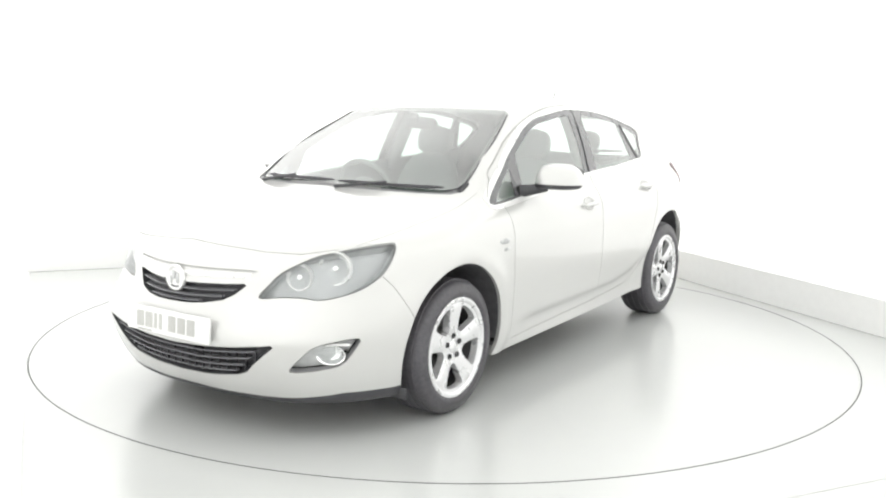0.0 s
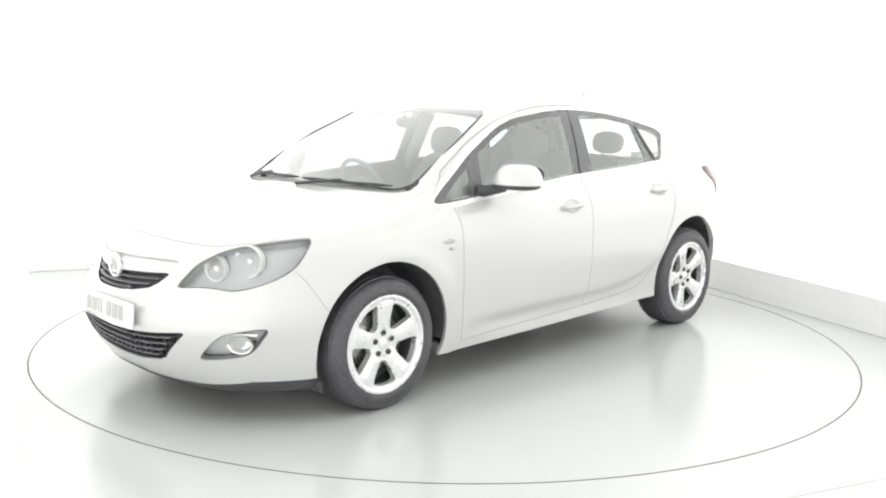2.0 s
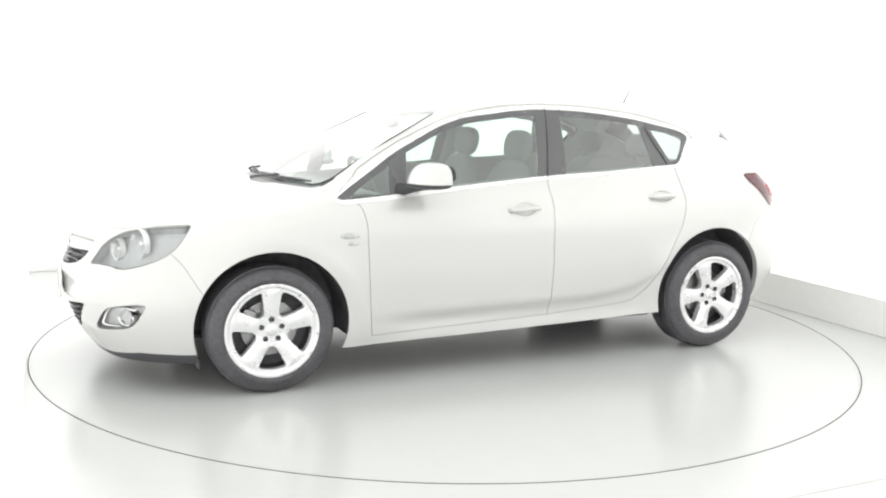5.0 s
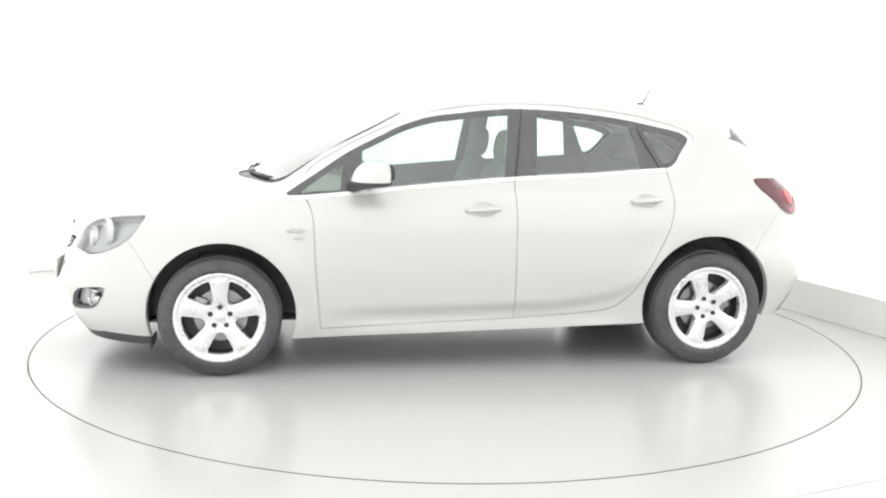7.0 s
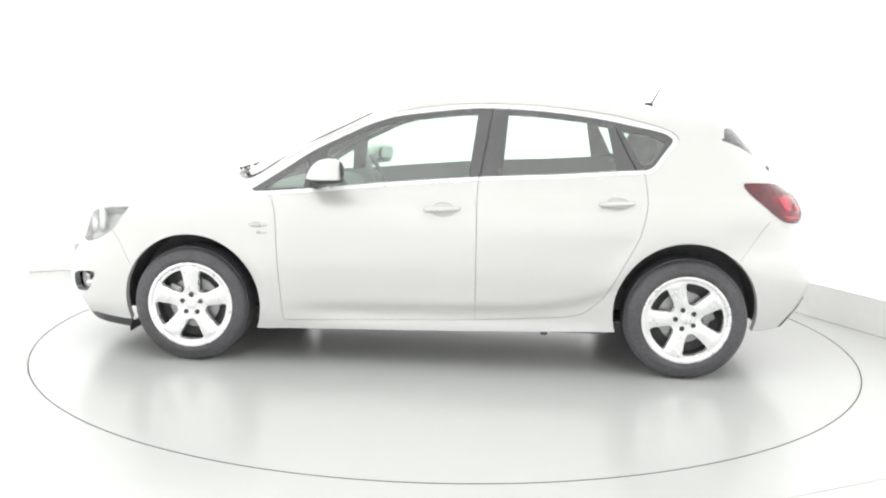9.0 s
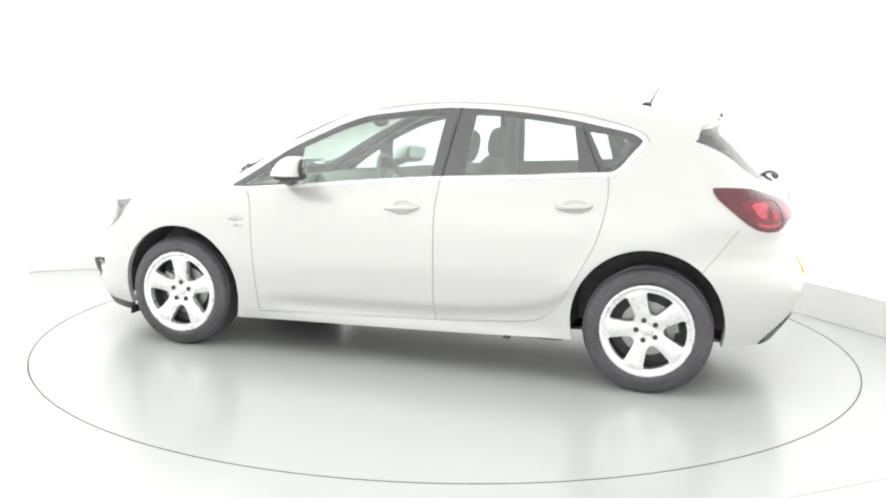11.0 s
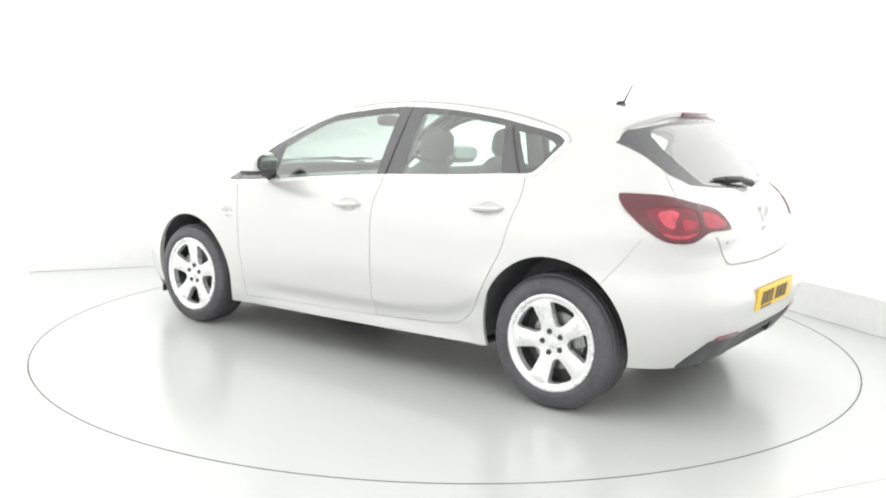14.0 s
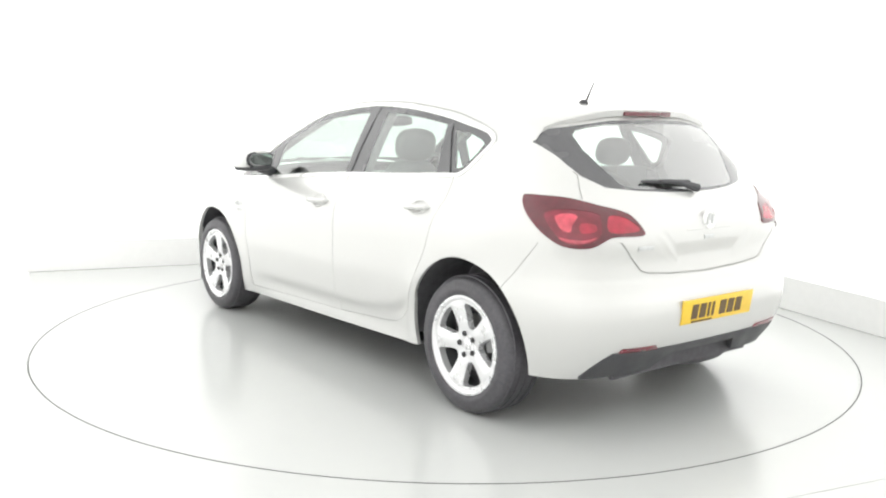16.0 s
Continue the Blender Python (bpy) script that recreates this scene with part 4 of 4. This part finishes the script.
    bm = blob(bmesh.new(), (0.052, 0.007, 0.013), flip @ Matrix.Translation((x, out_y(x, z), z)), 2.4)
    part("side_indicator", bm, LAMP_GREY, car, "clear side indicator on the wing")
    bm = blob(bmesh.new(), (0.030, 0.006, 0.008), flip @ Matrix.Translation((x - 0.02, out_y(x, z - 0.04), z - 0.04)), 2.4)
    part("wing_badge", bm, LAMP_GREY, car, "small bright badge on the wing")

# ---- wheels ----
def wheel(x, s, turn, big):
    """An alloy wheel with five broad spokes, in its tyre."""
    flip = Matrix.Translation((x, 0, big)) @ Matrix.Diagonal((1, s, 1, 1)) @ Matrix.Rotation(radians(turn), 4, "Y")
    hub = tagged(new("wheel"), "silver five-spoke alloy wheel with a black tyre")
    hub.parent = car
    tyre = [(0.222, 0.664), (0.24, 0.658), (0.285, 0.652), (0.312, 0.664), (0.322, 0.682), (0.3245, 0.71), (0.325, 0.765), (0.3245, 0.82), (0.322, 0.848), (0.312, 0.866), (0.298, 0.874), (0.27, 0.878),
            (0.262, 0.881), (0.25, 0.878), (0.238, 0.872), (0.230, 0.866), (0.222, 0.86)]
    tyre = [(0.222 + (r - 0.222) * (big - 0.222) / 0.106, y) for r, y in tyre]
    bm = lathe(bmesh.new(), tyre, 72, "y", flip)
    part("tyre", bm, RUBBER, hub, "black road tyre")
    # tread grooves as raised ribs between them
    bm = bmesh.new()
    for y0, y1 in ((0.690, 0.716), (0.722, 0.760), (0.766, 0.804), (0.810, 0.842)):
        lathe(bm, [(big - 0.006, y0), (big, y0 + 0.002), (big, y1 - 0.002), (big - 0.006, y1)], 72, "y", flip)
    part("tread", bm, RUBBER, hub)
    face = lambda r: 0.846 + 0.020 * (r / 0.215) ** 2
    bm = bmesh.new()
    radii = [0.028, 0.05, 0.070, 0.083, 0.096, 0.112, 0.132, 0.152, 0.172, 0.188, 0.198, 0.206, 0.214]
    half = lambda r: radians(float(np.interp(r, [0.083, 0.096, 0.112, 0.132, 0.172, 0.188, 0.198], [7.0, 13.5, 16.5, 18.5, 20.5, 21.0, 18.5])))
    cols = []
    for k in range(5):
        mid = radians(-90 + 72 * k)
        for t in (-1, -0.6, -0.2, 0.2, 0.6, 1):
            cols.append((mid, t, "hole"))
        for t in (0.2, 0.4, 0.6, 0.8):
            cols.append((mid, t, "spoke"))
    grid = []
    for r in radii:
        row = []
        for mid, t, kind in cols:
            h = half(min(max(r, 0.083), 0.198))
            a = mid + t * h if kind == "hole" else mid + h + (radians(72) - 2 * h) * t
            e = 0.0
            if kind == "spoke":
                e = 0.009 * math.sin(math.pi * t) * float(np.interp(r, [0.05, 0.1, 0.19, 0.21], [0, 1, 1, 0]))
            row.append(bm.verts.new(flip @ Vector((r * math.cos(a), face(r) + e, r * math.sin(a)))))
        grid.append(row)
    n = len(cols)
    for i in range(len(radii) - 1):
        for j in range(n):
            q = [grid[i][j], grid[i][(j + 1) % n], grid[i + 1][(j + 1) % n], grid[i + 1][j]]
            if cols[j][2] == "hole" and cols[j][1] < 1 and 0.082 < radii[i] < 0.19:
                continue
            bm.faces.new(q)
    edge = [e for e in bm.edges if e.is_boundary and all(0.075 < math.hypot(v.co.x - x, v.co.z - big) < 0.203 for v in e.verts)]
    r = bmesh.ops.extrude_edge_only(bm, edges=edge)
    for v in r["geom"]:
        if isinstance(v, bmesh.types.BMVert):
            v.co.y -= s * 0.035
    bmesh.ops.recalc_face_normals(bm, faces=bm.faces[:])
    rim = part("rim", bm, ALLOY, hub, "silver five-spoke alloy rim")
    part("rim_lip", lathe(bmesh.new(), [(0.206, 0.856), (0.2105, 0.8605), (0.213, 0.868), (0.219, 0.8735), (0.228, 0.876), (0.235, 0.874), (0.236, 0.868), (0.228, 0.862)], 72, "y", flip), ALLOY, rim)
    part("barrel", lathe(bmesh.new(), [(0.212, 0.856), (0.205, 0.83), (0.196, 0.78), (0.200, 0.70), (0.215, 0.67)], 60, "y", flip), ALLOY_DARK, rim, "inside of the rim, its shade put into the colour")
    part("centre_cap", lathe(bmesh.new(), [(0, 0.853), (0.024, 0.852), (0.029, 0.848), (0.030, 0.840)], 28, "y", flip), ALLOY, rim)
    for k in range(5):
        a = radians(90 + 72 * k)
        m = flip @ Matrix.Translation((0.053 * math.cos(a), 0, 0.053 * math.sin(a)))
        part("wheel_bolt", lathe(bmesh.new(), [(0, 0.850), (0.007, 0.8505), (0.009, 0.855), (0.0125, 0.855), (0.014, 0.849)], 12, "y", m), ALLOY_DARK, rim, "dark wheel bolt")
    part("brake_disc", lathe(bmesh.new(), [(0.05, 0.80), (0.07, 0.80), (0.075, 0.79), (0.14, 0.79), (0.14, 0.77)], 48, "y", flip), STEEL, hub, "worn steel brake disc")
    bm = bmesh.new()
    box(bm, (-0.06, 0.765, 0.085), (0.06, 0.815, 0.155), 0.012, Matrix.Translation((x, 0, big)) @ Matrix.Diagonal((1, s, 1, 1)) @ Matrix.Rotation(radians(70 if x > 0 else -70), 4, "Y"))
    part("brake_calliper", bm, STEEL, hub, "grey brake calliper")
    part("hub_plate", lathe(bmesh.new(), [(0, 0.76), (0.2, 0.76), (0.2, 0.70)], 40, "y", flip), UNDER, hub)
    return hub


for x, s, turn in ((1.3425, 1, 0), (-1.3425, 1, 18), (1.3425, -1, 0), (-1.3425, -1, 20)):
    wheel(x, s, turn, 0.318 if x > 0 else 0.326)

# arch liners and the underside
for cx, cz, r in ((1.335, 0.330, 0.388), (-1.337, 0.358, 0.389)):
    for s in (1, -1):
        bm = bmesh.new()
        rows = []
        for i in range(33):
            a = radians(-8 + 196 * i / 32)
            rows.append([bm.verts.new((cx + q * math.cos(a), s * y, cz + q * math.sin(a))) for q, y in ((r, out_y(cx + r * math.cos(a), max(0.22, cz + r * math.sin(a))) - 0.012), (r, 0.66), (r * 0.97, 0.60), (0.05, 0.585))])
        for a, b in zip(rows, rows[1:]):
            for k in range(3):
                bm.faces.new([a[k], b[k], b[k + 1], a[k + 1]])
        part("arch_liner", bm, UNDER, car, "black wheel arch liner")
bm = bmesh.new()
box(bm, (-1.72, -0.62, 0.222), (2.0, 0.55, 0.25), 0.02)
box(bm, (-0.92, -0.83, 0.225), (0.92, 0.83, 0.25), 0.01)
part("underside", bm, UNDER, car, "dark underside of the car")
bm = bmesh.new()
rod(bm, [(-0.95, -0.3, 0.19), (-1.5, -0.35, 0.20), (-1.72, -0.42, 0.22)], 0.03, 12)
blob(bm, (0.16, 0.22, 0.07), Matrix.Translation((-1.72, -0.30, 0.235)), 2.6, 12)
# Added dark plate: stands in for the shadow behind the lower rear bumper.
part("rear_shadow_panel", box(bmesh.new(), (-1.93, -0.5, 0.24), (-1.90, 0.5, 0.40), 0.008), UNDER, car, "added dark panel for the shadow behind the lower rear bumper")
part("exhaust", bm, UNDER, car, "dark exhaust under the rear bumper")
for y in (0.74, -0.74):
    for xa, xb, w, z in ((0.60, 0.64, 0.02, 0.19), (-0.62, -0.58, 0.02, 0.19)):
        part("jacking_point", box(bmesh.new(), (xa, y - w, z), (xb, y + w, 0.24), 0.01), UNDER, car, "dark jacking point under the sill")
    part("air_flap", box(bmesh.new(), (1.69, y - 0.1, 0.15), (1.70, y + 0.1, 0.2), 0.004), BLACK, car, "black air flap before the front wheel")

# ---- cabin ----
def seat(x, y, width, name="front_seat", rests=1):
    """A padded seat with its headrests."""
    base = blob(bmesh.new(), (0.27, width / 2, 0.085), Matrix.Translation((x, y, 0.50)), 3.4, 14)
    st = part(name, base, CLOTH, car, "dark grey cloth seat")
    m = Matrix.Translation((x - 0.27, y, 0.82)) @ Matrix.Rotation(radians(-17), 4, "Y")
    bm = blob(bmesh.new(), (0.075, width / 2, 0.31), m, 3.2, 16)
    for v in bm.verts:
        w = m.inverted() @ v.co
        w.y *= 1 - 0.22 * max(0, w.z / 0.31)
        v.co = m @ w
    part("backrest", bm, CLOTH, st, "dark grey cloth backrest")
    for k in range(rests):
        yy = y + (k - (rests - 1) / 2) * (width / max(1, rests) * 0.95)
        mm = Matrix.Translation((x - 0.375, yy, 1.20)) @ Matrix.Rotation(radians(-10), 4, "Y")
        rest = part("headrest", blob(bmesh.new(), (0.05, 0.135 if rests == 1 else 0.12, 0.095 if rests == 1 else 0.075), mm, 2.7, 14), CLOTH, st, "rounded headrest")
        part("stalk", rod(bmesh.new(), [(x - 0.365, yy - 0.04, 1.05), (x - 0.375, yy - 0.04, 1.15)], 0.006), STEEL, rest)
    return st


seat(0.12, 0.36, 0.50)
seat(0.12, -0.36, 0.50)
seat(-0.80, 0.0, 1.24, "rear_bench", 2)
bm = bmesh.new()
rows = []
for i in range(21):
    y = -0.70 + 1.4 * i / 20
    k = 1 - (abs(y) / 0.72) ** 4
    rows.append([bm.verts.new(p) for p in ((1.02 - 0.2 * y * y, y, 0.955), (0.86 - 0.1 * y * y, y, 0.965), (0.66, y, 0.945 + 0.02 * math.exp(-((y + 0.36) / 0.16) ** 2)), (0.60, y, 0.90), (0.62, y, 0.70), (0.75, y, 0.48))])
for a, b in zip(rows, rows[1:]):
    for k in range(5):
        bm.faces.new([a[k], b[k], b[k + 1], a[k + 1]])
part("dashboard", bm, TRIM, car, "dark grey dashboard")
m = Matrix.Translation((0.47, -0.36, 0.93)) @ Matrix.Rotation(radians(-66), 4, "Y")
bm = bmesh.new()
ring_pts = [m @ Vector((0.175 * math.cos(2 * math.pi * i / 40), 0.185 * math.sin(2 * math.pi * i / 40), 0)) for i in range(41)]
rod(bm, ring_pts, 0.015, 10)
wheel_s = part("steering_wheel", bm, TRIM, car, "dark steering wheel on the driver's side")
bm = blob(bmesh.new(), (0.07, 0.085, 0.02), m, 2.6, 12)
box(bm, (-0.02, -0.17, -0.012), (0.02, 0.17, 0.008), 0.004, m)
part("wheel_boss", bm, TRIM, wheel_s, "dark steering wheel centre")
bm = blob(bmesh.new(), (0.035, 0.075, 0.004), m @ Matrix.Translation((-0.01, 0.0, 0.024)), 2.6, 8)
part("steering_tag", bm, RED_BRIGHT, wheel_s, "bright red tag on the steering wheel")
for s in (1, -1):
    bm = bmesh.new()
    rows = []
    for x in np.linspace(0.93, -1.08, 24):
        top = win_low(x)
        rows.append([bm.verts.new((x, s * y, z)) for y, z in ((out_y(x, top) - 0.012, top + 0.002), (out_y(x, top) - 0.055, top + 0.004), (0.745, 0.86), (0.74, max(0.5, 0.78 * (x < -0.88))), (0.76, max(0.27, 0.77 * (x < -0.88))))])
    for a, b in zip(rows, rows[1:]):
        for k in range(4):
            bm.faces.new([a[k], b[k], b[k + 1], a[k + 1]])
    part("door_card", bm, TRIM, car, "dark grey door lining")
    bm = rod(bmesh.new(), [(x, s * (out_y(x, z) - 0.06), z) for x, z in ((-0.26, 1.0), (-0.275, 1.15), (-0.29, 1.28), (-0.30, 1.38))], 0.045, 12)
    part("pillar_trim", bm, TRIM, car, "dark pillar trim")
bm = bmesh.new()
rows = []
for x in np.linspace(0.30, -1.42, 22):
    rows.append([bm.verts.new((x, y, out_z(x, abs(y)) - 0.03)) for y in np.linspace(-0.5, 0.5, 13)])
for a, b in zip(rows, rows[1:]):
    for k in range(12):
        bm.faces.new([a[k], b[k], b[k + 1], a[k + 1]])
part("headlining", bm, LINING, car, "pale grey roof lining")
bm = bmesh.new()
box(bm, (-1.62, -0.52, 0.955), (-1.12, 0.52, 0.975), 0.006)
part("parcel_shelf", bm, TRIM, car, "dark grey parcel shelf")
bm = bmesh.new()
box(bm, (-0.9, -0.72, 0.26), (0.9, 0.72, 0.30), 0.0)
box(bm, (-1.75, -0.55, 0.50), (-0.88, 0.55, 0.53), 0.0)
part("cabin_floor", bm, TRIM, car, "dark cabin carpet")
bm = bmesh.new()
blob(bm, (0.025, 0.11, 0.035), Matrix.Translation((0.42, 0, 1.325)) @ Matrix.Rotation(radians(15), 4, "Y"), 2.8, 10)
rod(bm, [(0.44, 0, 1.325), (0.46, 0, 1.37)], 0.01)
part("rear_view_mirror", bm, BLACK, car, "dark rear-view mirror")
for s in (1, -1):
    line = [(1.03, 0.665), (0.95, 0.66), (0.80, 0.645), (0.62, 0.605), (0.45, 0.56), (0.33, 0.525)]
    part("pillar_trim", rod(bmesh.new(), [(x, s * y, out_z(x, y) - 0.035) for x, y in line], [0.03, 0.03, 0.028, 0.026, 0.024, 0.024], 10), BLACK, car, "dark windscreen pillar trim")
    seal = [(1.085, 0.605), (1.04, 0.65), (0.98, 0.668), (0.90, 0.665), (0.68, 0.634), (0.52, 0.592), (0.385, 0.552)]
    part("screen_seal", rod(bmesh.new(), smooth_line([(x, s * y, out_z(x, y) + 0.001) for x, y in seal], 4), 0.004, 8), BLACK, car, "black rubber windscreen seal")
bm = bmesh.new()
box(bm, (0.86, -0.70, 0.28), (0.90, 0.70, 0.93), 0.0)
part("bulkhead", bm, UNDER, car, "dark bulkhead before the cabin")

# ---- the studio ----
U, V = Vector((0.922, 0.387, 0)), Vector((-0.387, 0.922, 0))
RIGHT, BACK, FRONT, HIGH, SKIRT_H = 2.62, 2.83, -6.1, 3.0, 0.245


def left(v):
    """The wall beside the turntable runs a little askew."""
    return -2.505 - 0.025 * v


def at(u, v, z):
    p = U * u + V * v
    return Vector((p.x, p.y, z))


def slab(name, corners, thick, mat, label, kind="structure"):
    """A wall, floor or ceiling piece: a quad thickened away from the room."""
    bm = bmesh.new()
    a = [Vector(c) for c in corners]
    no = (a[1] - a[0]).cross(a[2] - a[1]).normalized()
    f = [bm.verts.new(c) for c in a]
    b = [bm.verts.new(c + no * thick) for c in a]
    bm.faces.new(f[::-1]), bm.faces.new(b)
    for i in range(4):
        j = (i + 1) % 4
        bm.faces.new([f[i], f[j], b[j], b[i]])
    return tagged(part(name, bm, mat, None, label, False), kind=kind)


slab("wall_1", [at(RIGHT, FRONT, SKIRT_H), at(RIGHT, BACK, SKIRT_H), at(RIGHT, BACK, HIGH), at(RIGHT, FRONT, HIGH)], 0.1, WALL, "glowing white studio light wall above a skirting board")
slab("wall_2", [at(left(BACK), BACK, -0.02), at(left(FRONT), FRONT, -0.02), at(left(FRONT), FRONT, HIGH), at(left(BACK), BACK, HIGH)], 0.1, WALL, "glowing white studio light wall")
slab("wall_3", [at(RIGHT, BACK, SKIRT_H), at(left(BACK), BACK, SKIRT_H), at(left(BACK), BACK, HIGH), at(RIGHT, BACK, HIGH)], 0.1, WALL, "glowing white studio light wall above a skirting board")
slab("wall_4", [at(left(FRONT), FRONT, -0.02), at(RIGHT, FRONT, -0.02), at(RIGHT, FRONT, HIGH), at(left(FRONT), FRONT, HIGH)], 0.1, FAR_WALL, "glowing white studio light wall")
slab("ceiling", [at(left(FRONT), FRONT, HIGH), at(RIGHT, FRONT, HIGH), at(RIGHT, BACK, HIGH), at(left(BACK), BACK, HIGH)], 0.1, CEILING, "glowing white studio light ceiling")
slab("baseboard", [at(RIGHT, FRONT, 0.003), at(RIGHT, BACK, 0.003), at(RIGHT, BACK, SKIRT_H - 0.002), at(RIGHT, FRONT, SKIRT_H - 0.002)], 0.1, SKIRT, "white painted skirting board along the wall")
slab("baseboard", [at(RIGHT, BACK, 0.003), at(left(BACK), BACK, 0.003), at(left(BACK), BACK, SKIRT_H - 0.002), at(RIGHT, BACK, SKIRT_H - 0.002)], 0.1, SKIRT, "white painted skirting board along the wall")
# a narrow flat strip along the foot of the wall beside the turntable
bm = bmesh.new()
foot = [at(left(v) + e, v, z) for z in (0.0005, 0.004) for v, e in ((FRONT + 0.01, 0.001), (FRONT + 0.01, 0.028), (BACK - 0.01, 0.028), (BACK - 0.01, 0.001))]
foot = [bm.verts.new(p) for p in foot]
bm.faces.new(foot[4:])
for i in range(4):
    bm.faces.new([foot[i], foot[(i + 1) % 4], foot[4 + (i + 1) % 4], foot[4 + i]])
tagged(part("trim", bm, SKIRT, None, "narrow white strip along the foot of the wall", False), kind="structure")
# the dark line where the skirting meets the floor
for a, b, d in ((at(RIGHT, FRONT, 0), at(RIGHT, BACK, 0), -U), (at(RIGHT, BACK, 0), at(left(BACK), BACK, 0), -V)):
    bm = bmesh.new()
    q = [bm.verts.new(p) for p in (a + d * 0.004, b + d * 0.004, b - d * 0.002, a - d * 0.002)]
    q2 = [bm.verts.new(v.co + Vector((0, 0, 0.003))) for v in q]
    bm.faces.new(q2)
    for i in range(4):
        bm.faces.new([q[i], q[(i + 1) % 4], q2[(i + 1) % 4], q2[i]])
    tagged(part("trim", bm, SEAL, None, "thin grey line at the foot of the skirting", False), kind="structure")


def disc(inner, outer, z, n=192, square=None):
    """A flat ring, or a sheet with a round hole."""
    bm = bmesh.new()
    a, b, c = [], [], []
    angles = [2 * math.pi * i / n for i in range(n)]
    if square:
        for cu, cv in ((0, 2), (0, 3), (1, 2), (1, 3)):
            p = U * square[cu] + V * square[cv]
            angles.append(math.atan2(p.y, p.x) % (2 * math.pi))
    angles = sorted(set(angles))
    n = len(angles)
    for t in angles:
        d = Vector((math.cos(t), math.sin(t), 0))
        a.append(bm.verts.new(d * inner + Vector((0, 0, z))))
        c.append(bm.verts.new(d * inner + Vector((0, 0, z - 0.03))))
        if square:
            cu, cv = d.dot(U), d.dot(V)
            k = min((square[1] if cu > 0 else square[0]) / cu if abs(cu) > 1e-9 else 1e9, (square[3] if cv > 0 else square[2]) / cv if abs(cv) > 1e-9 else 1e9)
            b.append(bm.verts.new(d * k + Vector((0, 0, z))))
        else:
            b.append(bm.verts.new(d * outer + Vector((0, 0, z))))
    for i in range(n):
        j = (i + 1) % n
        bm.faces.new([a[i], b[i], b[j], a[j]]), bm.faces.new([c[i], a[i], a[j], c[j]])
    return bm


floor_bm = disc(2.468, 0, 0.0, 192, (-2.72, RIGHT + 0.05, FRONT - 0.05, BACK + 0.05))
# the sheet reaches the corners
floor = tagged(part("floor", floor_bm, FLOOR, None, "pale grey glossy painted studio floor", False), kind="structure")
turntable = tagged(new("turntable"), "round pale grey glossy turntable set flush in the floor", "turntable")
part("deck", lathe(bmesh.new(), [(2.4485, -0.03), (2.4485, 0.0), (1.2, 0.0), (0, 0.0)], 192, "z"), TABLE, turntable, "", False)
part("edge_ring", lathe(bmesh.new(), [(2.449, -0.03), (2.449, 0.0), (2.4605, 0.0), (2.462, -0.0015), (2.462, -0.03)], 192, "z"), TABLE, turntable, "", False)
bm = bmesh.new()
lathe(bm, [(2.55, -0.03), (0, -0.03)], 96, "z")
tagged(part("pit", bm, SEAM, None, "dark pit under the turntable's edge", False), kind="structure")
# Dark ring laid in the gap, which looks too pale from low down.
bm = bmesh.new()
lathe(bm, [(2.4685, -0.02), (2.4685, -0.0005), (2.4665, 0.0015), (2.4625, 0.0015), (2.4612, -0.0005), (2.4612, -0.02)], 192, "z")
tagged(part("gap_ring", bm, SEAM, None, "dark ring standing in for the gap round the turntable", False), kind="structure")
# a hair-fine joint in the floor before the turntable
bm = bmesh.new()
a, b = Vector((1.2, -2.57, 0)), Vector((2.05, -2.19, 0))
t = (b - a).normalized()
w = Vector((-t.y, t.x, 0)) * 0.0015
q = [bm.verts.new(p) for p in (a - w, b - w, b + w, a + w)]
q2 = [bm.verts.new(v.co + Vector((0, 0, 0.0012))) for v in q]
bm.faces.new(q2)
for i in range(4):
    bm.faces.new([q[i], q[(i + 1) % 4], q2[(i + 1) % 4], q2[i]])
tagged(part("floor_joint", bm, SEAL, None, "thin dark joint in the studio floor", False), kind="structure")


def motions():
    walk(turntable, [(t, pose(0, 0, 0, 0, 0, a)) for t, a in TURN])
    walk(car, [(t, pose(0, 0, 0, 0, 0, a) @ Matrix.Translation((0.0035, 0.0855, 0))) for t, a in TURN])


motions()
